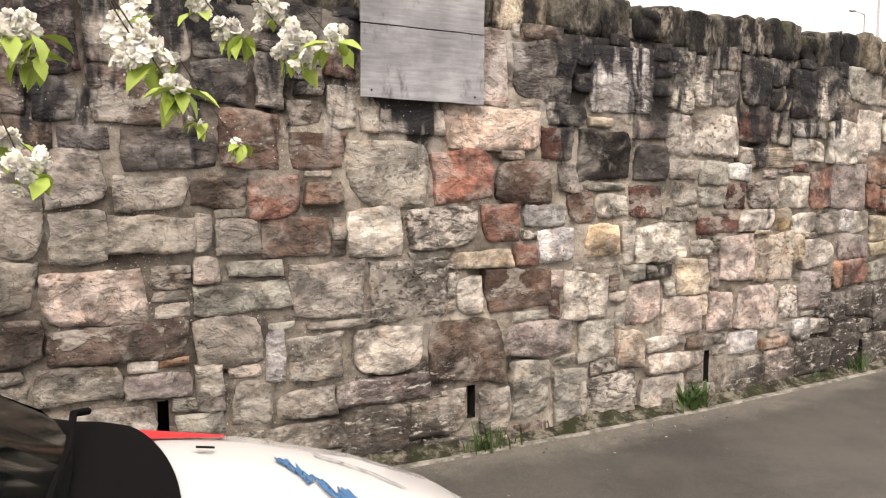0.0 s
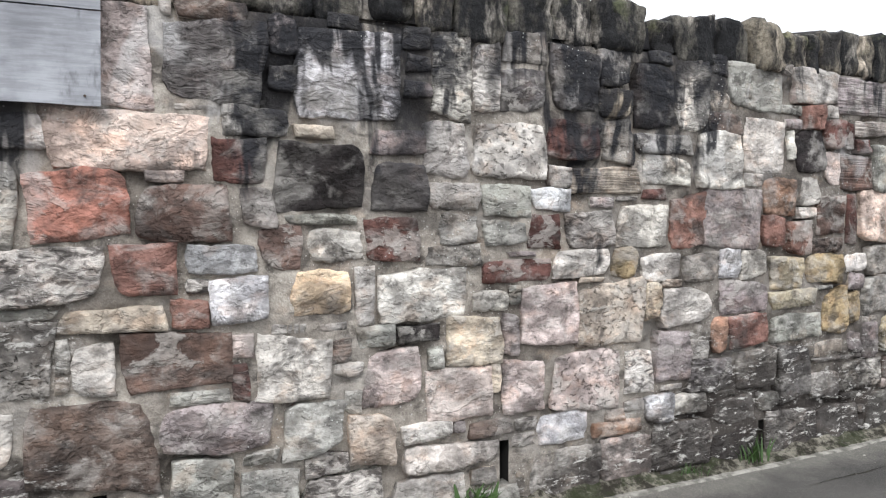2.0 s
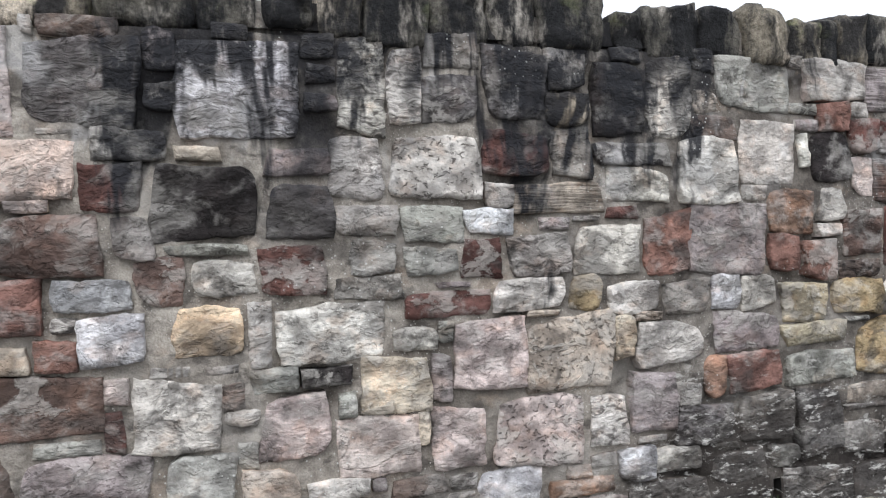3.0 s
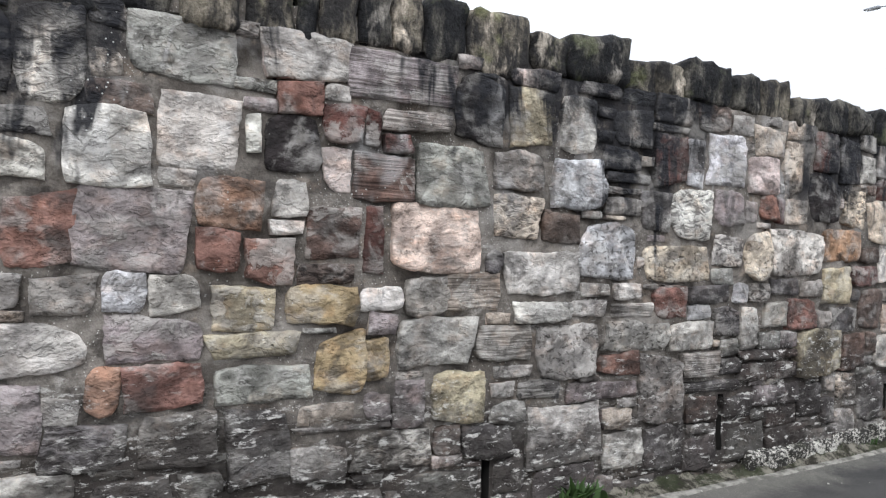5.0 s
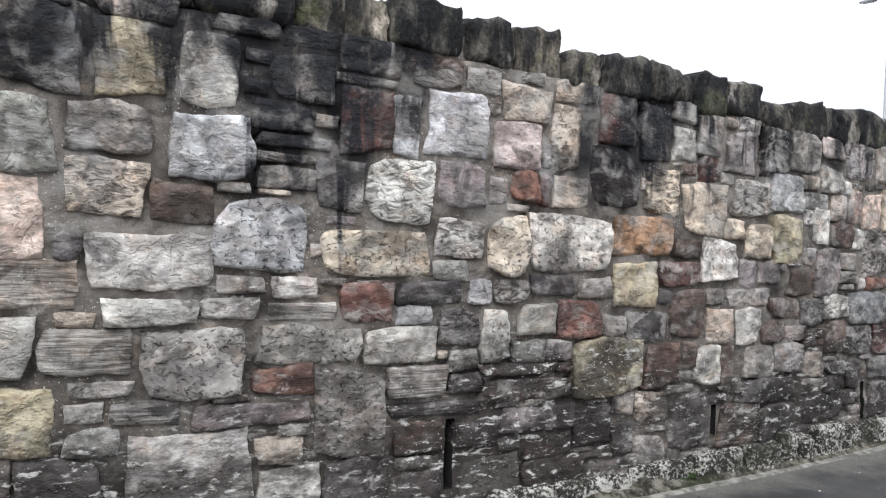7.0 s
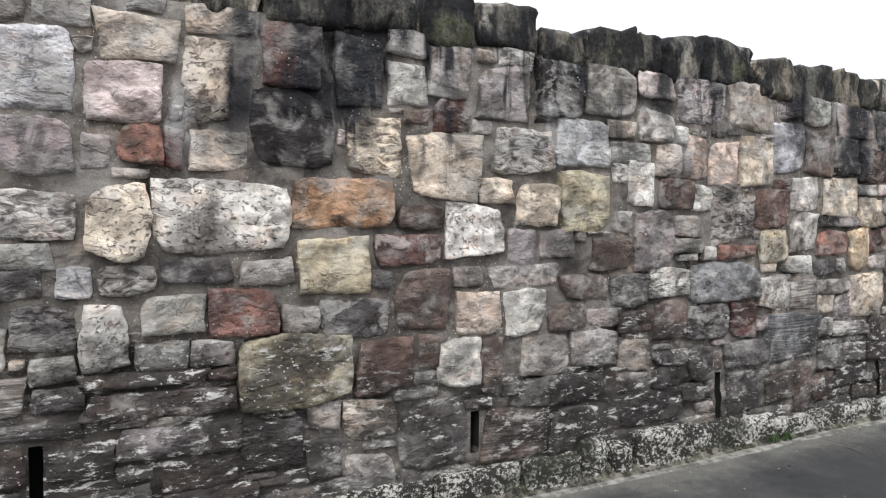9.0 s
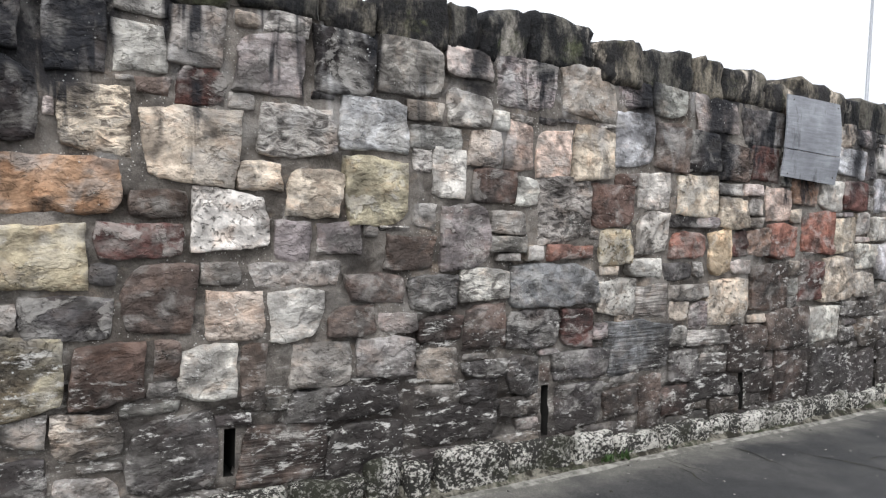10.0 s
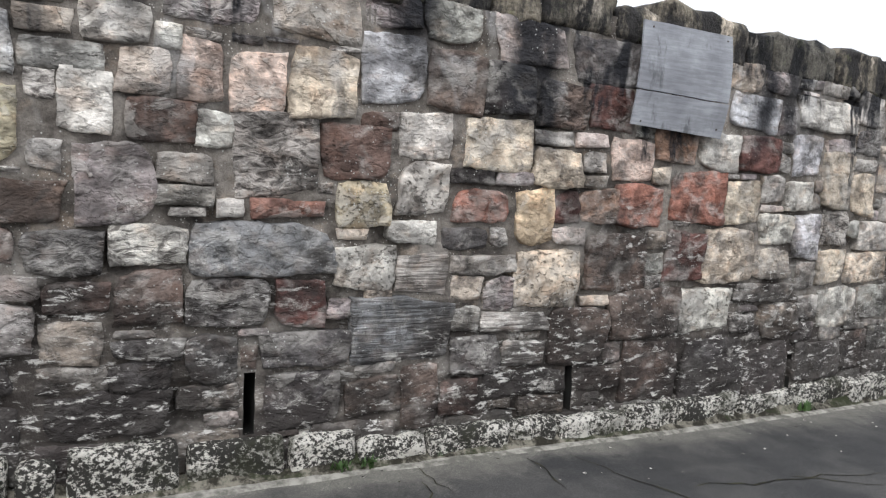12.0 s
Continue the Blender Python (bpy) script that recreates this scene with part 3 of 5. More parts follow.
stone(0.58, 1.32, 0.39, 0.21, "g")
stone(0.57, 1.52, 0.35, 0.18, "g")
stone(0.58, 0.57, 0.31, 0.14, "v")
stone(0.67, 1.73, 0.48, 0.21, "d")
stone(0.66, 0.68, 0.15, 0.05, "o")
stone(0.83, 0.53, 0.15, 0.23, "L")
stone(0.93, 0.76, 0.35, 0.25, "g")
stone(0.91, 1.53, 0.29, 0.17, "n")
stone(1.00, 0.98, 0.48, 0.17, "e")
stone(0.83, 1.13, 0.13, 0.13, "p")
stone(0.81, 1.32, 0.09, 0.19, "L")
stone(0.93, 2.07, 0.30, 0.24, "d")
stone(0.93, 2.32, 0.28, 0.27, "n")
stone(1.18, 0.20, 0.76, 0.17, "g")
stone(0.99, 1.29, 0.23, 0.19, "g")
stone(1.07, 1.79, 0.33, 0.30, "u")
stone(1.07, 1.13, 0.32, 0.09, "e")
stone(1.04, 0.42, 0.25, 0.23, "g")
stone(1.18, 1.50, 0.27, 0.22, "r")
stone(1.17, 2.10, 0.14, 0.28, "L")
stone(1.29, 1.28, 0.38, 0.20, "u")
stone(1.16, 0.67, 0.11, 0.25, "b")
stone(1.20, 0.82, 0.14, 0.05, "e")
stone(1.33, 0.39, 0.33, 0.18, "g")
stone(1.38, 0.63, 0.33, 0.26, "g")
stone(1.41, 1.74, 0.32, 0.21, "u")
stone(1.47, 1.00, 0.43, 0.31, "g")
stone(1.35, 1.93, 0.19, 0.15, "n")
stone(1.51, 0.80, 0.39, 0.05, "g")
stone(1.45, 1.52, 0.23, 0.15, "u")
stone(1.55, 1.98, 0.18, 0.25, "L")
stone(1.55, 2.28, 0.16, 0.31, "r")
stone(1.53, 1.32, 0.08, 0.13, "g")
stone(1.78, 0.40, 0.56, 0.16, "v")
stone(1.80, 0.64, 0.48, 0.28, "l")
stone(1.73, 1.29, 0.32, 0.28, "l")
stone(1.83, 1.63, 0.49, 0.38, "g")
stone(1.71, 1.91, 0.11, 0.16, "L")
stone(1.94, 0.97, 0.46, 0.31, "gp")
stone(1.97, 1.91, 0.41, 0.16, "L")
stone(2.14, 1.32, 0.47, 0.24, "gc")
stone(2.11, 0.20, 0.35, 0.24, "g")
stone(2.07, 1.15, 0.26, 0.06, "e")
stone(2.32, 0.58, 0.53, 0.42, "n")
stone(2.28, 1.61, 0.40, 0.31, "q")
stone(2.50, 1.89, 0.66, 0.26, "P")
stone(2.21, 0.97, 0.06, 0.16, "e")
stone(2.41, 1.11, 0.42, 0.11, "t")
stone(2.33, 0.90, 0.19, 0.23, "L", soft=0.1)
stone(2.47, 2.24, 0.28, 0.42, "p")
stone(2.49, 0.18, 0.22, 0.30, "g")
stone(2.54, 1.32, 0.31, 0.23, "r")
stone(2.66, 0.92, 0.45, 0.26, "u")
stone(2.71, 1.58, 0.42, 0.25, "u", soft=0.05)
stone(2.85, 0.59, 0.51, 0.21, "v")
stone(2.75, 0.29, 0.26, 0.40, "e")
stone(2.85, 2.24, 0.46, 0.36, "dc")
stone(2.72, 1.12, 0.17, 0.14, "r")
stone(2.86, 1.37, 0.31, 0.15, "b")
stone(2.95, 1.17, 0.27, 0.22, "b")
stone(2.95, 1.81, 0.25, 0.21, "m")
stone(3.02, 1.99, 0.32, 0.14, "l")
stone(2.95, 0.97, 0.11, 0.12, "p")
stone(2.94, 0.80, 0.08, 0.20, "m")
stone(3.07, 0.20, 0.30, 0.41, "e")
stone(3.02, 1.60, 0.17, 0.18, "g")
stone(3.18, 0.84, 0.36, 0.31, "l")
stone(3.12, 1.41, 0.22, 0.21, "u", soft=0.2)
stone(3.33, 1.75, 0.45, 0.33, "x")
stone(3.27, 0.55, 0.31, 0.27, "e")
stone(3.33, 1.54, 0.37, 0.05, "e")
stone(3.33, 1.18, 0.29, 0.25, "K", soft=0.12)
stone(3.29, 1.95, 0.20, 0.07, "t")
stone(3.48, 2.21, 0.51, 0.45, "bc")
stone(3.38, 1.41, 0.27, 0.17, "l")
stone(3.56, 0.45, 0.25, 0.28, "t")
stone(3.58, 0.96, 0.20, 0.12, "e")
stone(3.53, 1.16, 0.10, 0.28, "L")
stone(3.67, 0.75, 0.31, 0.30, "p")
stone(3.69, 1.43, 0.30, 0.23, "m")
stone(3.71, 1.71, 0.27, 0.28, "d")
stone(3.84, 1.16, 0.47, 0.25, "w")
stone(3.81, 0.97, 0.23, 0.09, "x")
stone(3.85, 0.46, 0.28, 0.10, "l")
stone(3.99, 0.32, 0.55, 0.15, "l")
stone(4.03, 0.64, 0.38, 0.27, "p")
stone(4.01, 1.35, 0.31, 0.12, "g")
stone(4.01, 1.65, 0.32, 0.14, "g")
stone(3.97, 1.90, 0.23, 0.30, "w")
stone(3.90, 0.84, 0.08, 0.12, "e")
stone(4.00, 2.26, 0.21, 0.41, "lc")
stone(4.04, 1.49, 0.21, 0.15, "e")
stone(4.11, 0.91, 0.34, 0.26, "k")
stone(4.21, 0.44, 0.28, 0.09, "n")
stone(4.20, 2.25, 0.16, 0.36, "lc")
stone(4.22, 1.11, 0.21, 0.13, "l", soft=0.1)
stone(4.34, 1.89, 0.44, 0.32, "lp")
stone(4.37, 1.26, 0.42, 0.13, "m", soft=0.08)
stone(4.30, 1.46, 0.26, 0.14, "e")
stone(4.32, 1.62, 0.29, 0.19, "e")
stone(4.25, 0.69, 0.06, 0.16, "k")
stone(4.42, 2.20, 0.28, 0.24, "d")
stone(4.42, 0.64, 0.27, 0.32, "p")
stone(4.34, 0.92, 0.10, 0.25, "v")
stone(4.57, 1.02, 0.35, 0.36, "p")
stone(4.55, 1.46, 0.19, 0.19, "m")
stone(4.59, 1.64, 0.25, 0.13, "b")
stone(4.66, 0.39, 0.32, 0.16, "b")
stone(4.73, 2.27, 0.33, 0.40, "d")
stone(4.83, 0.63, 0.50, 0.34, "pp")
stone(4.74, 1.95, 0.33, 0.22, "m")
stone(4.78, 1.29, 0.38, 0.17, "w", soft=0.08)
stone(4.84, 1.47, 0.35, 0.21, "gc")
stone(4.97, 1.74, 0.48, 0.17, "ts")
stone(4.99, 1.00, 0.48, 0.36, "tp")
stone(5.03, 0.34, 0.36, 0.09, "o")
stone(5.01, 2.17, 0.24, 0.17, "k")
stone(5.03, 1.96, 0.21, 0.23, "g")
stone(5.02, 0.41, 0.14, 0.07, "o")
stone(5.08, 1.28, 0.16, 0.18, "y")
stone(5.21, 1.49, 0.37, 0.25, "l")
stone(5.20, 0.66, 0.22, 0.28, "lc")
stone(5.37, 1.96, 0.44, 0.13, "d")
stone(5.29, 2.23, 0.28, 0.39, "x")
stone(5.35, 1.25, 0.30, 0.15, "w")
stone(5.30, 1.67, 0.20, 0.07, "m")
stone(5.39, 1.80, 0.37, 0.20, "l")
stone(5.34, 0.42, 0.22, 0.16, "b")
stone(5.30, 1.05, 0.12, 0.22, "k")
stone(5.45, 0.72, 0.25, 0.32, "v")
stone(5.57, 1.00, 0.37, 0.24, "l", soft=0.1)
stone(5.55, 1.51, 0.29, 0.33, "r")
stone(5.58, 0.41, 0.27, 0.13, "w")
stone(5.58, 2.24, 0.27, 0.43, "lc")
stone(5.65, 1.23, 0.27, 0.20, "g")
stone(5.76, 0.58, 0.35, 0.21, "dc")
stone(5.82, 1.87, 0.35, 0.32, "w", soft=0.08)
stone(5.94, 1.53, 0.46, 0.37, "v")
stone(5.82, 0.81, 0.15, 0.22, "o", soft=0.1)
stone(6.02, 1.04, 0.45, 0.20, "v")
stone(5.89, 1.25, 0.18, 0.18, "b")
stone(6.08, 0.83, 0.35, 0.21, "r")
stone(6.15, 0.57, 0.39, 0.28, "g")
stone(6.10, 1.24, 0.22, 0.18, "l", soft=0.1)
stone(6.20, 1.99, 0.37, 0.36, "l")
stone(6.29, 1.44, 0.21, 0.19, "r")
stone(6.35, 1.67, 0.32, 0.24, "o")
stone(6.48, 1.00, 0.44, 0.12, "Y")
stone(6.41, 1.17, 0.29, 0.22, "Y")
stone(6.51, 0.82, 0.48, 0.20, "e")
stone(6.51, 0.51, 0.30, 0.37, "d")
stone(6.44, 1.99, 0.08, 0.20, "w")
stone(6.53, 1.40, 0.24, 0.22, "r")
stone(6.62, 1.94, 0.28, 0.28, "x", soft=0.15)
stone(6.61, 1.56, 0.17, 0.08, "l")
stone(6.62, 1.70, 0.18, 0.20, "l")
stone(6.66, 2.18, 0.21, 0.17, "r")
stone(6.79, 1.18, 0.37, 0.21, "y", soft=0.1)
stone(6.93, 0.57, 0.51, 0.04, "g")
stone(6.86, 1.55, 0.30, 0.29, "u")
stone(6.90, 0.89, 0.27, 0.30, "y")
stone(6.88, 2.08, 0.22, 0.18, "m")
stone(7.21, 2.34, 0.58, 0.25, "vs")
stone(7.10, 1.83, 0.33, 0.23, "us")
stone(7.20, 0.43, 0.44, 0.22, "Lc")
stone(7.11, 1.22, 0.25, 0.14, "w")
stone(7.04, 2.07, 0.10, 0.21, "m")
stone(7.06, 1.50, 0.11, 0.35, "m")
stone(7.11, 0.91, 0.17, 0.22, "y")
stone(7.11, 0.66, 0.15, 0.13, "v")
stone(7.30, 2.14, 0.41, 0.11, "gs")
stone(7.18, 2.01, 0.16, 0.11, "m")
stone(7.42, 1.52, 0.57, 0.35, "P")
stone(7.30, 0.67, 0.20, 0.23, "v")
stone(7.44, 0.98, 0.44, 0.26, "L")
stone(7.37, 1.22, 0.26, 0.20, "g")
stone(7.51, 1.87, 0.44, 0.32, "e")
stone(7.59, 0.69, 0.36, 0.28, "Y", soft=0.12)
stone(7.52, 0.46, 0.17, 0.16, "n")
stone(7.67, 1.24, 0.35, 0.20, "ts")
stone(7.67, 2.23, 0.31, 0.35, "x")
stone(7.79, 0.42, 0.33, 0.18, "d")
stone(7.87, 0.96, 0.39, 0.22, "gs")
stone(7.78, 1.42, 0.13, 0.13, "d", soft=0.3)
stone(7.93, 1.92, 0.38, 0.23, "g")
stone(7.91, 1.66, 0.34, 0.28, "tc")
stone(7.93, 0.80, 0.28, 0.08, "L")
stone(7.91, 0.57, 0.23, 0.12, "e")
stone(8.00, 2.22, 0.30, 0.32, "Y")
stone(8.12, 1.35, 0.51, 0.30, "l")
stone(8.12, 1.14, 0.39, 0.13, "w")
stone(8.10, 0.69, 0.30, 0.11, "ds")
stone(8.32, 0.41, 0.56, 0.36, "l")
stone(8.33, 0.91, 0.48, 0.32, "Lp")
stone(8.23, 1.62, 0.27, 0.20, "n")
stone(8.35, 1.90, 0.38, 0.33, "b")
stone(8.34, 2.24, 0.28, 0.32, "l")
stone(8.58, 0.65, 0.58, 0.12, "v")
stone(8.46, 1.15, 0.30, 0.11, "l")
stone(8.60, 1.50, 0.46, 0.36, "bp")
stone(8.51, 1.26, 0.25, 0.09, "l")
stone(8.68, 2.05, 0.29, 0.13, "d")
stone(8.75, 1.94, 0.38, 0.07, "d")
stone(8.73, 0.80, 0.32, 0.15, "r")
stone(8.87, 0.97, 0.55, 0.19, "Lp")
stone(8.78, 2.25, 0.32, 0.27, "l")
stone(8.81, 1.13, 0.36, 0.10, "ls")
stone(8.79, 0.26, 0.33, 0.25, "l")
stone(8.77, 1.25, 0.23, 0.11, "l")
stone(8.98, 1.75, 0.26, 0.27, "d")
stone(9.08, 0.63, 0.39, 0.45, "gp", soft=0.04)
stone(9.20, 1.43, 0.61, 0.26, "kp")
stone(9.10, 2.08, 0.28, 0.31, "m")
stone(9.14, 0.24, 0.34, 0.30, "d")
stone(9.15, 1.17, 0.29, 0.19, "r")
stone(9.31, 1.74, 0.38, 0.33, "lc")
stone(9.35, 0.96, 0.39, 0.18, "L")
stone(9.33, 2.08, 0.16, 0.33, "b")
stone(9.46, 0.77, 0.35, 0.17, "gs")
stone(9.56, 0.61, 0.54, 0.07, "ds")
stone(9.51, 1.22, 0.42, 0.13, "d")
stone(9.41, 1.11, 0.21, 0.10, "b")
stone(9.48, 0.47, 0.29, 0.18, "u")
stone(9.62, 2.11, 0.39, 0.38, "b")
stone(9.68, 1.80, 0.33, 0.24, "v")
stone(9.74, 0.74, 0.19, 0.13, "d")
stone(9.83, 0.46, 0.27, 0.15, "d")
stone(9.91, 0.21, 0.41, 0.24, "e")
stone(9.81, 1.23, 0.14, 0.14, "b")
stone(10.16, 0.68, 0.66, 0.13, "n")
stone(10.09, 0.80, 0.52, 0.07, "n")
stone(9.93, 0.99, 0.19, 0.31, "lp")
stone(9.97, 1.50, 0.26, 0.34, "kp")
stone(9.90, 1.79, 0.12, 0.15, "v")
stone(10.01, 2.05, 0.34, 0.26, "p")
stone(10.02, 1.24, 0.26, 0.13, "gc")
stone(10.08, 1.82, 0.19, 0.17, "r")
stone(10.24, 0.51, 0.52, 0.15, "v")
stone(10.16, 0.90, 0.22, 0.14, "e")
stone(10.21, 1.07, 0.28, 0.19, "g")
stone(10.34, 0.19, 0.45, 0.17, "n")
stone(10.42, 1.52, 0.61, 0.37, "wp")
stone(10.32, 1.27, 0.32, 0.13, "d")
stone(10.33, 0.34, 0.33, 0.16, "u")
stone(10.21, 1.82, 0.09, 0.18, "m")
stone(10.40, 1.82, 0.27, 0.19, "t")
stone(10.37, 2.12, 0.21, 0.39, "tp")
stone(10.38, 0.89, 0.22, 0.13, "v")
stone(10.52, 1.08, 0.31, 0.23, "r")
stone(10.79, 0.77, 0.58, 0.32, "Y", soft=0.04)
stone(10.67, 0.44, 0.31, 0.24, "dc")
stone(10.64, 1.26, 0.26, 0.14, "g")
stone(10.75, 1.92, 0.42, 0.40, "x", soft=0.05)
stone(10.75, 2.27, 0.29, 0.29, "m")
stone(10.78, 1.03, 0.19, 0.15, "g")
stone(11.03, 1.58, 0.54, 0.27, "O")
stone(10.97, 1.28, 0.37, 0.31, "Y")
stone(10.91, 0.32, 0.17, 0.19, "d")
stone(11.07, 1.02, 0.37, 0.19, "d")
stone(11.09, 2.23, 0.27, 0.38, "d")
stone(11.15, 0.22, 0.29, 0.25, "l")
stone(11.17, 1.88, 0.30, 0.31, "kc")
stone(11.25, 0.77, 0.30, 0.28, "u")
stone(11.21, 1.21, 0.11, 0.10, "d")
stone(11.37, 1.36, 0.40, 0.17, "m")
stone(11.34, 2.19, 0.24, 0.22, "l")
stone(11.44, 1.09, 0.34, 0.32, "n", soft=0.1)
stone(11.50, 0.40, 0.41, 0.34, "d")
stone(11.44, 1.52, 0.25, 0.13, "n")
stone(11.56, 1.77, 0.45, 0.36, "k")
stone(11.48, 0.81, 0.13, 0.19, "n")
stone(11.59, 2.27, 0.27, 0.27, "g")
stone(11.61, 2.05, 0.23, 0.20, "m")
stone(11.67, 0.75, 0.27, 0.26, "w")
stone(11.76, 1.44, 0.36, 0.32, "wp")
stone(11.71, 1.20, 0.20, 0.12, "g")
stone(11.78, 1.01, 0.29, 0.24, "t")
stone(11.93, 2.19, 0.36, 0.28, "v")
stone(11.89, 1.66, 0.22, 0.14, "k")
stone(11.88, 0.71, 0.13, 0.33, "n")
stone(12.03, 0.31, 0.42, 0.29, "ns")
stone(12.07, 1.20, 0.49, 0.12, "L")
stone(12.06, 1.90, 0.41, 0.28, "gc")
stone(12.08, 1.00, 0.29, 0.26, "l")
stone(12.05, 1.36, 0.19, 0.19, "v")
stone(12.16, 1.60, 0.31, 0.27, "k")
stone(12.21, 0.74, 0.35, 0.21, "g")
stone(12.37, 0.54, 0.63, 0.17, "d")
stone(12.30, 2.26, 0.36, 0.33, "x")
stone(12.29, 1.37, 0.25, 0.17, "v")
stone(12.38, 0.95, 0.29, 0.17, "n")
stone(12.49, 0.24, 0.48, 0.36, "d")
stone(12.47, 1.95, 0.39, 0.30, "b")
stone(12.51, 1.62, 0.36, 0.32, "Y")
stone(12.51, 1.12, 0.35, 0.15, "n")
stone(12.58, 0.75, 0.35, 0.21, "L")
stone(12.68, 2.27, 0.36, 0.31, "g")
stone(12.71, 1.31, 0.30, 0.20, "n")
stone(12.84, 1.93, 0.36, 0.13, "e")
stone(12.86, 1.09, 0.35, 0.21, "dc")
stone(12.78, 1.50, 0.16, 0.15, "L")
stone(13.03, 0.35, 0.56, 0.21, "dc")
stone(12.91, 0.89, 0.28, 0.14, "u")
stone(12.93, 1.73, 0.22, 0.29, "w")
stone(13.04, 1.40, 0.34, 0.37, "v")
stone(13.05, 2.09, 0.29, 0.20, "l")
stone(13.17, 0.52, 0.27, 0.15, "d")
stone(13.16, 1.89, 0.23, 0.21, "t")
stone(13.21, 1.12, 0.33, 0.18, "lc")
stone(13.20, 0.88, 0.30, 0.26, "n")
stone(13.21, 0.65, 0.32, 0.10, "dc")
stone(13.23, 1.68, 0.30, 0.20, "u")
stone(13.26, 2.05, 0.11, 0.11, "w")
stone(13.34, 1.35, 0.28, 0.10, "g")
stone(13.35, 1.47, 0.27, 0.14, "g")
stone(13.40, 1.91, 0.20, 0.27, "P")
stone(13.56, 0.85, 0.39, 0.23, "dc")
stone(13.49, 0.59, 0.24, 0.25, "d")
stone(13.46, 1.65, 0.17, 0.18, "w", soft=0.1)
stone(13.73, 1.11, 0.66, 0.27, "D", soft=0.05)
stone(13.65, 1.89, 0.28, 0.30, "P")
stone(13.75, 1.55, 0.41, 0.36, "gc")
stone(13.82, 1.31, 0.39, 0.10, "r")
stone(13.94, 0.60, 0.49, 0.18, "d")
stone(13.93, 0.35, 0.41, 0.28, "d")
stone(13.91, 0.84, 0.28, 0.25, "m")
stone(13.98, 1.90, 0.35, 0.34, "k")
stone(14.15, 1.59, 0.37, 0.25, "u")
stone(14.21, 1.34, 0.30, 0.24, "Yp", soft=0.08)
stone(14.23, 1.02, 0.33, 0.24, "lp")
stone(14.31, 0.33, 0.31, 0.23, "n")
stone(14.33, 2.02, 0.33, 0.37, "b")
stone(14.27, 1.76, 0.20, 0.10, "u")
stone(14.48, 0.68, 0.57, 0.33, "Ds")
stone(14.49, 1.20, 0.27, 0.14, "l")
stone(14.54, 1.71, 0.30, 0.23, "w")
stone(14.54, 1.44, 0.29, 0.30, "lp")
stone(14.57, 0.98, 0.32, 0.22, "gs")
stone(14.58, 0.32, 0.23, 0.38, "n")
stone(14.70, 2.01, 0.37, 0.34, "n")
stone(14.80, 1.17, 0.32, 0.13, "d")
stone(14.84, 1.51, 0.29, 0.09, "x")
stone(14.83, 0.29, 0.25, 0.21, "r")
stone(14.90, 1.35, 0.35, 0.21, "q", soft=0.05)
stone(14.98, 1.70, 0.48, 0.29, "k")
stone(14.96, 1.03, 0.43, 0.13, "g")
stone(14.85, 0.72, 0.18, 0.15, "L")
stone(14.93, 0.52, 0.31, 0.21, "d")
stone(15.05, 1.99, 0.33, 0.27, "x")
stone(15.18, 0.70, 0.45, 0.12, "ls")
stone(15.27, 0.33, 0.60, 0.16, "d")
stone(15.25, 0.51, 0.32, 0.15, "ws")
stone(15.24, 1.30, 0.29, 0.33, "K", soft=0.12)
stone(15.41, 0.95, 0.47, 0.34, "kp")
stone(15.41, 1.60, 0.35, 0.22, "k")
stone(15.48, 1.36, 0.19, 0.18, "m")
stone(15.64, 0.60, 0.43, 0.34, "n")
stone(15.76, 2.22, 0.63, 0.25, "d")
stone(15.64, 1.76, 0.26, 0.09, "p")
stone(15.72, 1.37, 0.30, 0.22, "o")
stone(15.78, 1.96, 0.37, 0.28, "m")
stone(15.84, 0.32, 0.37, 0.17, "n")
stone(15.90, 1.03, 0.48, 0.39, "n")
stone(15.96, 1.65, 0.36, 0.26, "P")
stone(16.18, 0.69, 0.62, 0.30, "n")
stone(16.06, 1.38, 0.37, 0.27, "q")
stone(16.28, 0.34, 0.52, 0.40, "n")
stone(16.33, 1.78, 0.39, 0.24, "o")
stone(16.23, 1.58, 0.16, 0.13, "k")
stone(16.57, 1.46, 0.50, 0.33, "q")
stone(16.50, 1.07, 0.37, 0.35, "m")
stone(16.75, 0.72, 0.50, 0.33, "wp")
stone(16.75, 1.77, 0.40, 0.27, "l")
stone(16.88, 0.30, 0.64, 0.43, "d")
stone(16.94, 1.09, 0.48, 0.39, "k")
stone(17.06, 2.05, 0.53, 0.25, "b")
stone(17.02, 1.44, 0.37, 0.29, "k")
stone(17.16, 1.78, 0.40, 0.26, "m")
stone(17.36, 0.80, 0.68, 0.15, "l")
stone(17.42, 1.01, 0.43, 0.23, "t")
stone(17.47, 0.23, 0.51, 0.41, "v")
stone(17.42, 1.26, 0.40, 0.24, "w")
stone(17.57, 0.58, 0.43, 0.27, "t")
stone(17.66, 1.50, 0.34, 0.23, "l")
stone(17.71, 1.81, 0.39, 0.34, "b")
stone(17.91, 2.10, 0.74, 0.23, "l")
stone(17.82, 1.22, 0.30, 0.36, "b")
stone(18.12, 0.23, 0.61, 0.35, "g")
stone(18.12, 1.62, 0.40, 0.40, "t")
stone(18.16, 0.98, 0.40, 0.29, "k")
stone(18.30, 0.67, 0.53, 0.30, "w")
stone(18.49, 2.19, 0.38, 0.28, "l")
stone(18.50, 1.53, 0.32, 0.35, "k")
stone(18.67, 0.97, 0.59, 0.26, "k")
stone(18.74, 1.22, 0.43, 0.22, "w")

# smaller rubble and snecks between the squared stones, in rough courses
rv, rf, hv, hf = [], [], [], []
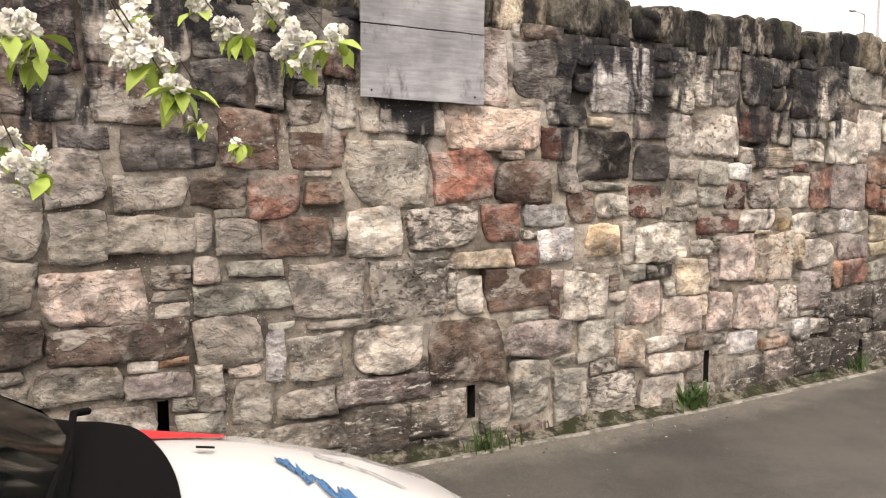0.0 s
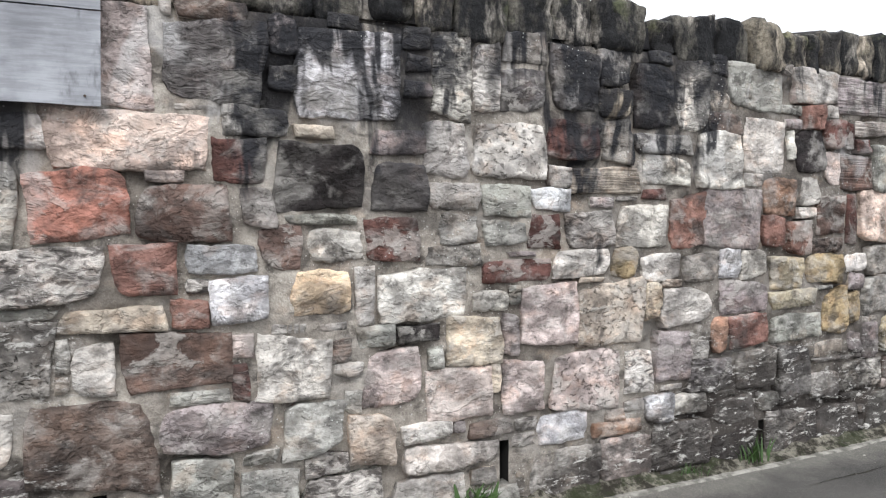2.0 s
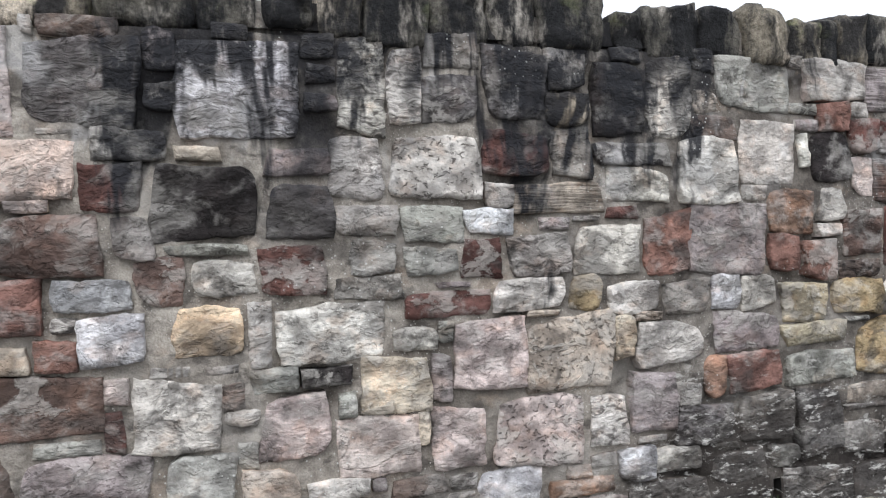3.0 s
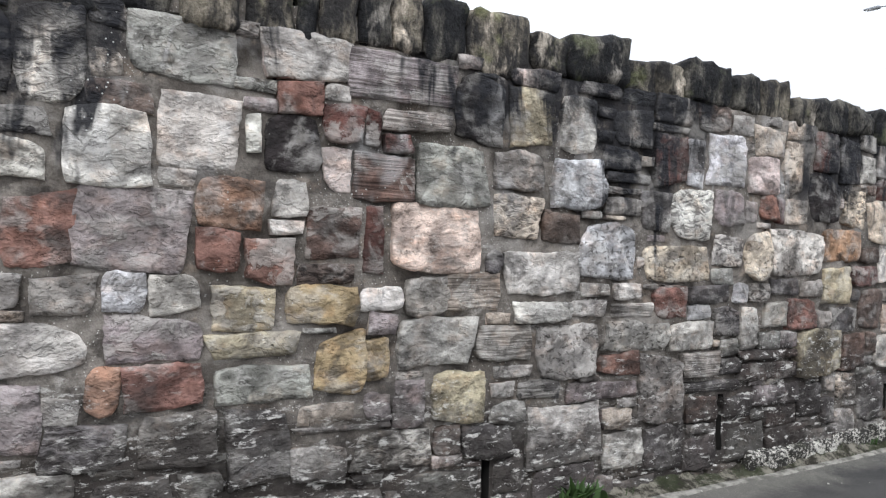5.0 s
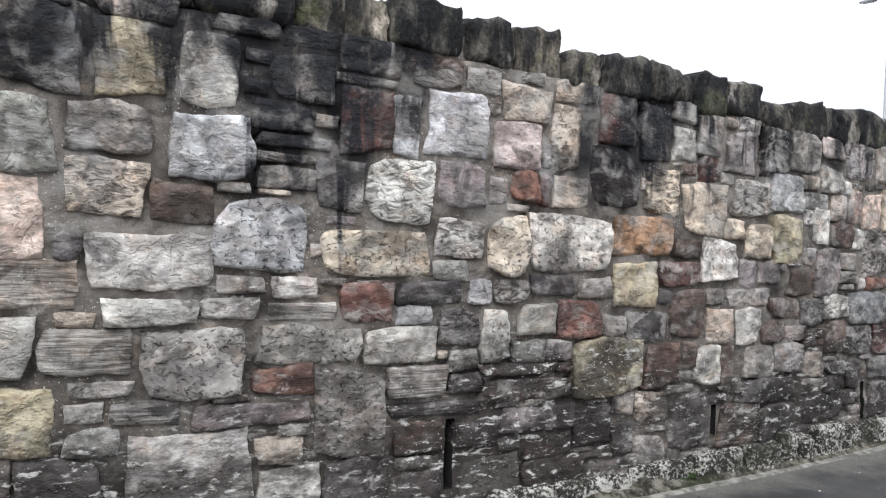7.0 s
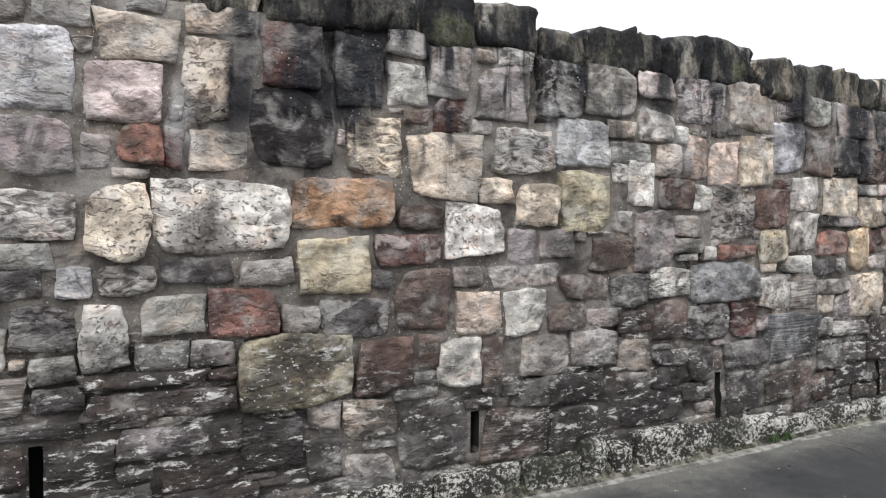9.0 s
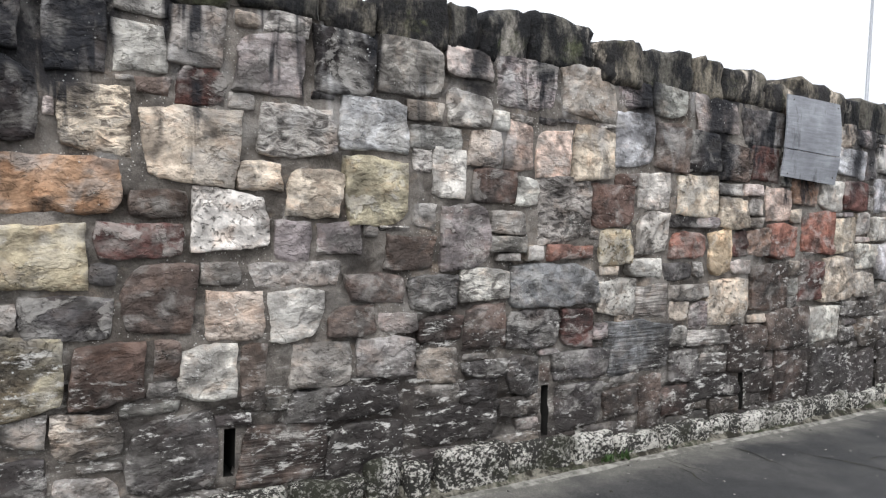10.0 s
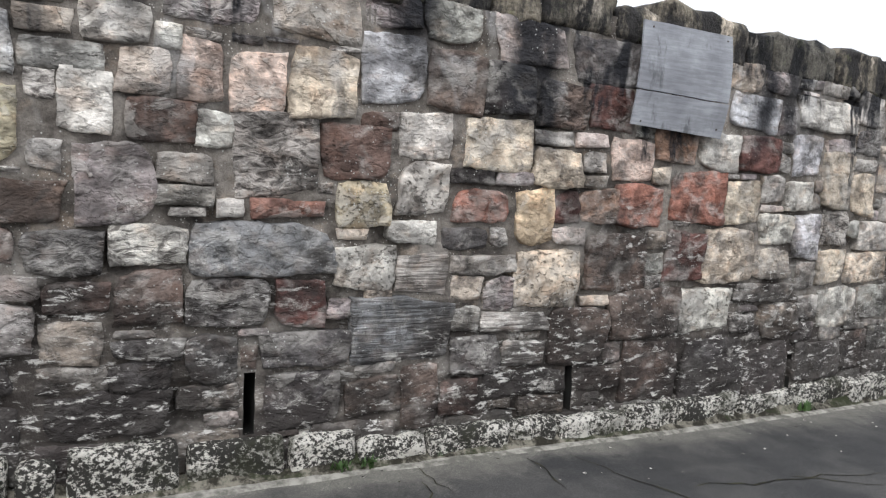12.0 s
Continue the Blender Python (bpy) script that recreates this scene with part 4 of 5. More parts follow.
rnd = random.Random(11)


def infill(wmin, wmax, hmin, hmax, tries):
    for _ in range(tries):
        w, h = rnd.uniform(wmin, wmax), rnd.uniform(hmin, hmax)
        x, z = rnd.uniform(WALL_X0 + 0.2, 26.0), rnd.uniform(-0.05, TOP - 0.02)
        x0, x1, z0, z1 = x - w / 2, x + w / 2, z - h / 2, z + h / 2
        if z0 < -0.08 or z1 > top_at(x):
            continue
        i0, i1, j0, j1 = round((x0 + 7.5) * 100), round((x1 + 7.5) * 100), round((z0 + 0.1) * 100), round((z1 + 0.1) * 100)
        if j0 < 0 or taken[i0:i1, j0:j1].any():
            continue
        # grow sideways and upwards until a neighbour stops it
        for _ in range(8):
            if x1 - x0 < wmax and not taken[i1:i1 + 2, j0:j1].any():
                x1, i1 = x1 + 0.02, i1 + 2
            if x1 - x0 < wmax and i0 > 2 and not taken[i0 - 2:i0, j0:j1].any():
                x0, i0 = x0 - 0.02, i0 - 2
            if z1 - z0 < hmax and z1 < top_at(x) and not taken[i0:i1, j1:j1 + 2].any():
                z1, j1 = z1 + 0.02, j1 + 2
            if z1 - z0 < hmax and j0 > 2 and not taken[i0:i1, j0 - 2:j0].any():
                z0, j0 = z0 - 0.02, j0 - 2
        taken[i0:i1, j0:j1] = True
        vv, ff = ((hv, hf) if rnd.random() < 0.3 else (rv, rf))
        v, f = stone_mesh((x0 + x1) / 2, (z0 + z1) / 2, (x1 - x0) * 0.99, (z1 - z0) * 0.99, rnd.randrange(9999), rnd.uniform(0.008, 0.03), 0.034)
        k = len(vv)
        vv.extend(v)
        ff.extend([tuple(q + k for q in g) for g in f])


infill(0.24, 0.46, 0.17, 0.3, 9000)
infill(0.12, 0.34, 0.09, 0.2, 16000)
infill(0.06, 0.3, 0.045, 0.12, 26000)
infill(0.05, 0.16, 0.03, 0.07, 26000)
for nm, vv, ff, mt in (("rubble", rv, rf, RUBBLE), ("hewn_rubble", hv, hf, RUBBLE_HEWN)):
    ob = new(nm, mesh_of(nm, [on_wall(*p) for p in vv], ff, mt))
    ob.parent = wall
    tagged(ob, "small uneven rubble stones bedded in grey mortar", kind="stuff")


# ---- coping of upright stones ----
def coping_stone(x0, x1, ztop, seed):
    rnd = random.Random(seed)
    w, zb = x1 - x0 - rnd.uniform(0.004, 0.02), top_at(x0) - rnd.uniform(0.0, 0.07)
    yf, yb = rnd.uniform(-0.035, 0.015), WALL_D + rnd.uniform(0.0, 0.05)
    bm = bmesh.new()
    bmesh.ops.create_cube(bm, size=1, matrix=Matrix.LocRotScale((0, (yf + yb) / 2, (ztop - zb) / 2), None, (w, yb - yf, ztop - zb)))
    bmesh.ops.bevel(bm, geom=bm.edges[:], offset=rnd.uniform(0.03, 0.07), segments=3, profile=0.6, affect="EDGES")
    bmesh.ops.subdivide_edges(bm, edges=[e for e in bm.edges if e.calc_length() > 0.09], cuts=3, use_grid_fill=True)
    slope = rnd.uniform(-0.1, 0.1)
    for v in bm.verts:
        p = v.co.copy()
        q = p * 8 + Vector((seed * 2.3, 0, 0))
        v.co += Vector((0.03 * noise.noise(q), 0.03 * noise.noise(q + Vector((9, 0, 0))) + 0.022 * noise.noise(q * 2.3), 0.035 * noise.noise(q + Vector((0, 9, 0))) + 0.02 * noise.noise(q * 2.1) + (slope * p.x if p.z > 0.1 else 0)))
    ob = part("coping_stone", bm, COPING, wall, smooth=True)
    ob.matrix_basis = wall_pose((x0 + x1) / 2, 0, zb)


COPINGS = [
    (4.33, 4.63, 2.75),
    (4.63, 4.89, 2.75),
    (4.89, 5.23, 2.75),
    (5.29, 5.46, 2.69),
    (5.46, 5.79, 2.74),
    (5.79, 6.05, 2.75),
    (6.08, 6.36, 2.76),
    (6.37, 6.63, 2.71),
    (6.63, 6.74, 2.74),
    (6.74, 6.94, 2.78),
    (6.94, 7.13, 2.79),
    (7.13, 7.32, 2.78),
    (7.32, 7.58, 2.81),
    (7.58, 7.97, 2.79),
    (7.98, 8.25, 2.72),
    (8.25, 8.72, 2.77),
    (8.72, 8.97, 2.68),
    (8.98, 9.21, 2.70),
    (9.21, 9.64, 2.75),
    (9.65, 9.98, 2.73),
    (9.98, 10.32, 2.73),
    (10.34, 10.60, 2.63),
    (10.60, 11.02, 2.68),
    (11.04, 11.42, 2.67),
    (11.43, 11.75, 2.68),
    (11.75, 12.18, 2.68),
    (12.18, 12.48, 2.58),
    (12.48, 12.89, 2.64),
    (12.89, 13.09, 2.64),
    (13.11, 13.45, 2.67),
    (13.45, 13.97, 2.69),
    (13.99, 14.37, 2.63),
    (14.37, 14.90, 2.63),
    (14.90, 15.22, 2.64),
    (15.23, 15.77, 2.63),
    (15.79, 16.13, 2.57),
    (16.17, 16.93, 2.63),
    (16.93, 17.22, 2.58),
    (17.24, 17.94, 2.61),
    (17.98, 18.61, 2.62),
]
for i, (x0, x1, zt) in enumerate(COPINGS):
    coping_stone(x0, x1, zt, 100 + i)
for start, stop, sign in ((COPINGS[0][0], WALL_X0, -1), (COPINGS[-1][1], WALL_X1, 1)):
    x, i = start, 0
    rnd = random.Random(31 + sign)
    while (stop - x) * sign > 0.1:
        w = rnd.uniform(0.2, 0.4) if abs(x) < 28 else 1.0
        coping_stone(min(x, x + sign * w), max(x, x + sign * w), (2.74 if sign < 0 else 2.6) + rnd.uniform(-0.05, 0.05), 300 + 50 * sign + i)
        x, i = x + sign * w, i + 1
v, f = [], []
for i, x in enumerate(back):
    v += [on_wall(x, y, z) for y, z in ((0.05, top_at(x) - 0.02), (0.05, top_at(x) + 0.13), (WALL_D - 0.04, top_at(x) + 0.13), (WALL_D - 0.04, top_at(x) - 0.02))]
    if i:
        f += [(4 * i - 4 + j, 4 * i + j, 4 * i + j + 1, 4 * i - 3 + j) for j in range(3)]
bed = new("coping_bed", mesh_of("coping_bed", v, f, MORTAR, False))
bed.parent = wall

# ---- plinth course at the foot ----
rnd = random.Random(5)
JOINTS = [9.9, 10.35, 10.95, 11.5, 12.05, 12.45, 12.66, 12.86, 13.36, 13.86, 14.22, 14.62, 15.16, 15.5, 16.03, 16.5]
while JOINTS[-1] < 27:
    JOINTS.append(JOINTS[-1] + rnd.uniform(0.35, 0.8))
for x, x1 in zip(JOINTS, JOINTS[1:]):
    w, h = x1 - x, (0.205 if 12.4 < x < 14.1 else 0.15) + rnd.uniform(-0.02, 0.03) - ground_at(x) * 0.25
    gap = 0.02 if x in (12.86, 13.36) or x1 in (12.86, 13.36) else 0.006
    out = 0.075 if x > 11 else 0.05
    bm = bmesh.new()
    box(bm, -w / 2 + gap, w / 2 - gap, -out - rnd.uniform(-0.015, 0.025), 0.08, -0.1, h)
    bmesh.ops.bevel(bm, geom=bm.edges[:], offset=rnd.uniform(0.025, 0.05), segments=2, profile=0.6, affect="EDGES")
    bmesh.ops.subdivide_edges(bm, edges=[e for e in bm.edges if e.calc_length() > 0.1], cuts=5, use_grid_fill=True)
    for v in bm.verts:
        q = v.co * 8 + Vector((x, 0, 0))
        v.co += 0.024 * Vector((0.5 * noise.noise(q), noise.noise(q + Vector((7, 0, 0))), noise.noise(q + Vector((0, 7, 0)))))
        v.co.y += 0.014 * noise.noise(q * 2.7)
    ob = part("plinth_stone", bm, PLINTH, wall, smooth=True)
    ob.matrix_basis = wall_pose(x + w / 2, 0, ground_at(x + w / 2))

# silt and moss gathered along the foot of the wall
sx = np.arange(-6, 27, 0.06)
prof = [(0.03, 0.085), (0.0, 0.07), (-0.02, 0.055), (-0.045, 0.04), (-0.075, 0.022), (-0.1, 0.012), (-0.13, -0.012)]
sv = []
for x in sx:
    wide = (1 if x < 9.9 else 0.62) * (1 + 0.3 * noise.noise((x * 0.9, 0, 0)) + 0.2 * noise.noise((x * 6, 1, 0)))
    tall = 0.75 + 0.9 * noise.noise((x * 1.7, 4, 0)) + 0.4 * noise.noise((x * 7, 2, 0))
    off = 0.0 if x < 9.9 else -0.055
    sv += [(x, off + y * max(0.3, wide) + 0.01 * noise.noise((x * 14, y * 40, 0)), ground_at(x) + z * max(0.25, tall) * (1 + 0.6 * noise.noise((x * 11, y * 30, 3)))) for y, z in prof]
m = len(prof)
sf = [(i * m + j, i * m + j + 1, (i + 1) * m + j + 1, (i + 1) * m + j) for i in range(len(sx) - 1) for j in range(m - 1)]
silt = new("foot_silt", mesh_of("foot_silt", [on_wall(*p) for p in sv], sf, SILT))
tagged(silt, "mossy silt and grit gathered along the wall's foot", "moss", kind="stuff")


# worn cement edging between the wall's foot and the asphalt
ev, ef = [], []
for i, u in enumerate(np.arange(1.2, 27, 0.05)):
    a, w = -0.125 + 0.02 * noise.noise((u * 1.3, 3, 0)), (0.05 if u < 9 else 0.09) + 0.035 * noise.noise((u * 2.7, 5, 0)) + 0.012 * noise.noise((u * 5, 5, 0))
    for y, z in ((a + 0.03, 0.002), (a, 0.004), (a - w * 0.35, 0.004), (a - w * 0.6, -0.004)):
        q = on_wall(u, y, 0)
        ev.append((q[0], q[1], z + 0.003 + ground_at(q[0])))
    if i:
        ef += [(4 * i - 4 + k, 4 * i - 3 + k, 4 * i + 1 + k, 4 * i + k) for k in range(3)]
edging = new("edging", mesh_of("edging", ev, ef, EDGING))
tagged(edging, "worn pale cement edging along the wall's foot", "edging", kind="structure")


# ---- notice boards ----
def board(x, z0, w, h, tilt, seam, bow, depth, label, seed):
    """A thin grey sheet with a folded seam, screwed to the wall."""
    holder = tagged(new("notice_board"), label, "board")
    holder.matrix_basis = wall_pose(x, depth, z0) @ pose(0, 0, 0, 0, tilt, 0)

    def slip(b, a):
        return bow * max(0.0, 1 - b) ** 1.6 * (1.25 - 0.45 * a)

    def sheet(za, zb, y):
        nu, nv = 16, 12
        v, f = [], []
        for s in (0, 1):
            for j in range(nv + 1):
                for i in range(nu + 1):
                    a, b = i / nu, j / nv
                    z = za + (zb - za) * b
                    edge = 0.004 * noise.noise((a * 5, z * 9, seed))
                    yy = y - bow * math.sin(math.pi * min(1, z / h)) * (0.4 + 0.6 * a) + 0.004 * noise.noise((a * 3, z * 4, seed + 5)) + s * 0.012
                    v.append(((a - 0.5) * (w + edge) - slip(z / h, a), yy, z + edge - bow * (a - 0.5) * (1 - z / h)))
        k = (nu + 1) * (nv + 1)
        for j in range(nv):
            for i in range(nu):
                q = j * (nu + 1) + i
                f.append((q, q + 1, q + nu + 2, q + nu + 1))
                f.append((k + q + 1, k + q, k + q + nu + 1, k + q + nu + 2))
        rim = [i for i in range(nu + 1)] + [j * (nu + 1) + nu for j in range(1, nv + 1)] + [nv * (nu + 1) + i for i in range(nu - 1, -1, -1)] + [j * (nu + 1) for j in range(nv - 1, 0, -1)]
        f += [(rim[(a + 1) % len(rim)], rim[a], k + rim[a], k + rim[(a + 1) % len(rim)]) for a in range(len(rim))]
        return v, f
    for nm, za, zb, y in (("lower_sheet", 0, seam, -0.008), ("upper_sheet", seam + 0.009, h, 0.0)):
        v, f = sheet(za, zb, y)
        ob = new(nm, mesh_of(nm, v, f, SHEET, False))
        ob.parent = holder
    for a in (-0.42, 0.42):
        for b in (0.06, 0.94):
            bm = bmesh.new()
            zz = b * h
            lathe(bm, [(0.001, 0.004), (0.005, 0.0035), (0.006, 0.0)], pose(a * w - slip(b, a + 0.5), -0.0125 - bow * math.sin(math.pi * b) * (0.4 + 0.6 * (a + 0.5)), zz, 90, 0, 0), 10)
            part("screw", bm, SCREW, holder, "rusty screw head")
    for b in (0.2, 0.8):
        part("batten", box(bmesh.new(), -0.4 * w, 0.4 * w, 0.008, 0.012 - depth, b * h - 0.025, b * h + 0.025), SCREW, holder)


board(2.01, 2.02, 0.75, 0.64, 1.0, 0.387, 0.0, -0.055, "flat grey weathered board with a seam, screwed to the wall", 3)
board(16.28, 1.86, 0.77, 0.63, 0.0, 0.210, 0.035, -0.07, "buckled grey sheet-metal board hanging crookedly on the wall", 8)


# ---- weeds ----
def weed(x, y, size, count, seed, broad=False):
    rnd = random.Random(seed)
    v, f = [], []
    for _ in range(count):
        a, lean, ln = rnd.uniform(0, 2 * math.pi), rnd.uniform(0.15, 0.9), size * rnd.uniform(0.5, 1.1)
        px, py = rnd.gauss(0, size * 0.35), -abs(rnd.gauss(0, size * 0.18))
        wd = ln * (0.16 if broad else 0.045)
        d, s = (math.cos(a), math.sin(a)), (-math.sin(a), math.cos(a))
        k = len(v)
        for t in (0, 0.35, 0.7, 1.0):
            r, z, ww = lean * ln * t * t, ln * t * (1 - 0.35 * lean * t), wd * (1.1 - t) * (1 if t else 0.5)
            v += [(px + d[0] * r - s[0] * ww, py + d[1] * r - s[1] * ww, z), (px + d[0] * r + s[0] * ww, py + d[1] * r + s[1] * ww, z + ww * 0.3)]
        f += [(k + 2 * q, k + 2 * q + 1, k + 2 * q + 3, k + 2 * q + 2) for q in range(3)]
    ob = new("weed", mesh_of("weed", v, f, GRASS))
    ob.matrix_basis = wall_pose(x, y, ground_at(x))
    tagged(ob, "green grassy weed tuft growing from the wall's foot", "weed", "weeds at the wall's foot", kind="stuff")


weed(4.12, -0.04, 0.20, 46, 1, False)
weed(2.4, -0.09, 0.2, 44, 2, False)
weed(3.20, -0.04, 0.10, 16, 3, False)
weed(4.05, -0.04, 0.20, 30, 4, True)
weed(8.37, -0.04, 0.16, 40, 5, True)
weed(8.80, -0.04, 0.09, 12, 6, False)
weed(6.07, -0.04, 0.20, 24, 7, False)
weed(8.39, -0.04, 0.20, 40, 8, True)
weed(11.28, -0.04, 0.10, 20, 9, False)
weed(14.26, -0.09, 0.08, 30, 10, True)
weed(17.90, -0.09, 0.10, 30, 11, True)
weed(14.69, -0.09, 0.06, 20, 12, False)
weed(14.12, -0.09, 0.08, 24, 13, True)
weed(10.95, -0.04, 0.10, 24, 14, True)
weed(5.54, -0.04, 0.10, 30, 15, False)
weed(11.49, -0.04, 0.10, 20, 16, True)


# chips of stone and leaf litter swept along the foot
rnd = random.Random(77)
lv, lf = [], []
for _ in range(150):
    u, y, r = rnd.uniform(1.0, 20.0), -0.12 - abs(rnd.gauss(0, 0.35)), rnd.uniform(0.004, 0.014)
    px, py, _ = on_wall(u, y, 0)
    k, a = len(lv), rnd.uniform(0, 3)
    for q in range(5):
        lv.append((px + r * math.cos(a + q * 1.257) * rnd.uniform(0.7, 1.2), py + r * math.sin(a + q * 1.257) * rnd.uniform(0.7, 1.2), ground_at(px) + 0.001))
    lv.append((px, py, ground_at(px) + r * 0.55))
    lf += [(k + q, k + (q + 1) % 5, k + 5) for q in range(5)]
tagged(new("stone_chips", mesh_of("stone_chips", lv, lf, PLINTH, False)), "pale stone chips and leaf litter on the pavement", "litter", kind="stuff")


# ---- street lamps beyond the wall ----
def street_lamp(x, y, top, arm, turn):
    lamp = tagged(new("street_lamp"), "slim galvanised street lamp on a tall pole beyond the wall", "street lamp", "street lamps beyond the wall")
    lamp.matrix_basis = pose(x, y, ground_at(x), 0, 0, turn)
    top -= ground_at(x)
    pole = part("pole", tube(bmesh.new(), [(0, 0, 0), (0, 0, 1.2), (0, 0, 1.25), (0, 0, top)], [0.11, 0.11, 0.075, 0.05], 12), STEEL, lamp, smooth=True)
    part("arm", tube(bmesh.new(), [(0, 0, top - 0.05), (-0.12, 0, top), (-arm * 0.5, 0, top + 0.03), (-arm, 0, top + 0.04)], [0.04, 0.035, 0.03, 0.03], 8), STEEL, lamp, smooth=True)
    bm = bmesh.new()
    box(bm, -arm - 0.62, -arm + 0.02, -0.14, 0.14, top - 0.02, top + 0.11, 0.04)
    for v in bm.verts:
        k = (v.co.x + arm + 0.62) / 0.64
        v.co.y *= 0.6 + 0.4 * k
        v.co.z = top + (v.co.z - top) * (0.55 + 0.45 * k)
    head = part("lamp_head", bm, STEEL, lamp)
    bm = bmesh.new()
    box(bm, -arm - 0.5, -arm - 0.08, -0.09, 0.09, top - 0.04, top - 0.015, 0.01)
    part("lens", bm, LENS, head, "pale lamp lens")


street_lamp(57.6, 26.0, 13.75, 1.5, 0)
street_lamp(37.8, 15.4, 12.05, 0.55, -78)


# ---- parked car, its nose by the start of the walk ----
def loft(bm, sections):
    """Skins closed cross-sections that all have the same number of points."""
    rings = [[bm.verts.new(p) for p in s] for s in sections]
    for r, s in zip(rings, rings[1:]):
        for k in range(len(r)):
            bm.faces.new((r[k], r[(k + 1) % len(r)], s[(k + 1) % len(r)], s[k]))
    bm.faces.new(rings[0][::-1]), bm.faces.new(rings[-1])
    bmesh.ops.recalc_face_normals(bm, faces=bm.faces)
    return bm


CAR_X, CAR_Y = 0.91, -1.9


def body_ring(x, half, low, shoulder, crown, n=9):
    """A cross-section of the car: sill, flank, shoulder and a domed top."""
    pts = [(-half * 0.92, low), (-half, low + 0.12), (-half, shoulder - 0.12), (-half * 0.97, shoulder - 0.03)]
    top = [(-half * 0.93 * math.cos(math.pi * i / (n - 1)), shoulder + (crown - shoulder) * math.sin(math.pi * i / (n - 1)) ** 0.6) for i in range(n)]
    pts += top + [(-a, b) for a, b in pts[::-1]]
    return [(x, a, b) for a, b in pts]


car = tagged(new("car"), "white parked car with red and blue markings on its bonnet", "car")
car.matrix_basis = pose(CAR_X, CAR_Y, -0.012, 0, 0, -15)
rows = ((0.0, 0.5, 0.3, 0.5, 0.56), (-0.06, 0.59, 0.22, 0.58, 0.66), (-0.2, 0.67, 0.2, 0.65, 0.75), (-0.42, 0.735, 0.2, 0.72, 0.835), (-0.7, 0.79, 0.2, 0.78, 0.905),
        (-1.0, 0.82, 0.2, 0.82, 0.95), (-1.12, 0.82, 0.2, 0.84, 0.96), (-1.6, 0.82, 0.2, 0.9, 0.98), (-2.6, 0.82, 0.2, 0.93, 0.99), (-3.5, 0.81, 0.22, 0.94, 0.99), (-3.75, 0.74, 0.3, 0.85, 0.9))
body = part("body", loft(bmesh.new(), [body_ring(*r) for r in rows]), WHITE_PAINT, car, smooth=True)
cab = []
for x, half, z in ((-1.45, 0.72, 0.93), (-1.62, 0.69, 1.02), (-2.05, 0.62, 1.38), (-2.2, 0.6, 1.46), (-2.9, 0.6, 1.45), (-3.35, 0.62, 1.3), (-3.62, 0.68, 1.0)):
    cab.append([(x, -0.76, 0.9), (x, -half, max(0.92, z - 0.1)), (x, -half * 0.85, z), (x, 0, z + 0.03), (x, half * 0.85, z), (x, half, max(0.92, z - 0.1)), (x, 0.76, 0.9)])
part("cabin", loft(bmesh.new(), cab), WHITE_PAINT, car, smooth=True)


def bonnet_z(x, y):
    """Height of the body's top at a local place."""
    for (xa, ha, la, sa, ca), (xb, hb, lb, sb, cb) in zip(rows, rows[1:]):
        if xb <= x <= xa:
            k = (xa - x) / (xa - xb)
            h, s, c = ha + (hb - ha) * k, sa + (sb - sa) * k, ca + (cb - ca) * k
            q = max(0.0, 1 - (y / (h * 0.93)) ** 2)
            return s + (c - s) * q ** 0.3
    return 0.9


def patch(name, material, u0, u1, v0, v1, edge, lift, label, parent, nu=24, nv=8):
    """A thin skin laid over the bonnet between two edges."""
    vs, fs = [], []
    for j in range(nv + 1):
        for i in range(nu + 1):
            a, b = i / nu, j / nv
            x = u0 + (u1 - u0) * a
            y = v0(a) + (v1(a) - v0(a)) * b + edge * noise.noise((a * 14, b * 3, u0 * 7))
            vs.append((x, y, bonnet_z(x, y) + lift))
    fs = [(j * (nu + 1) + i, j * (nu + 1) + i + 1, (j + 1) * (nu + 1) + i + 1, (j + 1) * (nu + 1) + i) for j in range(nv) for i in range(nu)]
    ob = new(name, mesh_of(name, vs, fs, material))
    ob.parent = parent
    return tagged(ob, label)


patch("red_stripe", RED_VINYL, -1.0, -0.76, lambda a: 0.5 + 0.07 * a, lambda a: 0.68 - 0.06 * a, 0.01, 0.006, "red stripe along the bonnet's edge", body)
patch("blue_marking", BLUE_VINYL, -0.655, -0.5, lambda a: 0.34 - 0.32 * a, lambda a: 0.385 - 0.28 * a, 0.08, 0.006, "ragged blue marking on the bonnet", body, 60, 6)
patch("grey_marking", SHEET, -0.54, -0.34, lambda a: 0.46 - 0.2 * a, lambda a: 0.475 - 0.2 * a, 0.02, 0.006, "thin grey lettering bars", body, 40, 3)
patch("washer_jet", BLACK_PLASTIC, -0.84, -0.795, lambda a: 0.40, lambda a: 0.425, 0.0, 0.012, "black washer jet", body, 6, 4)
sv, sf = [], []
for i, y in enumerate(np.linspace(-0.74, 0.74, 25)):
    front, rear = -0.88 - 0.15 * (y / 0.74) ** 2, -1.13 - 0.12 * (y / 0.74) ** 2
    for k in range(5):
        x = front + (rear - front) * k / 4
        sv.append((x, y, bonnet_z(max(x, -1.6), y * 0.96) + 0.01 + 0.004 * (k % 2) + 0.02 * k / 4))
    if i:
        sf += [(5 * i - 5 + k, 5 * i + k, 5 * i + k + 1, 5 * i - 4 + k) for k in range(4)]
tagged(new("scuttle", mesh_of("scuttle", sv, sf, BLACK_PLASTIC)), "black plastic scuttle under the windscreen").parent = body
bm = bmesh.new()
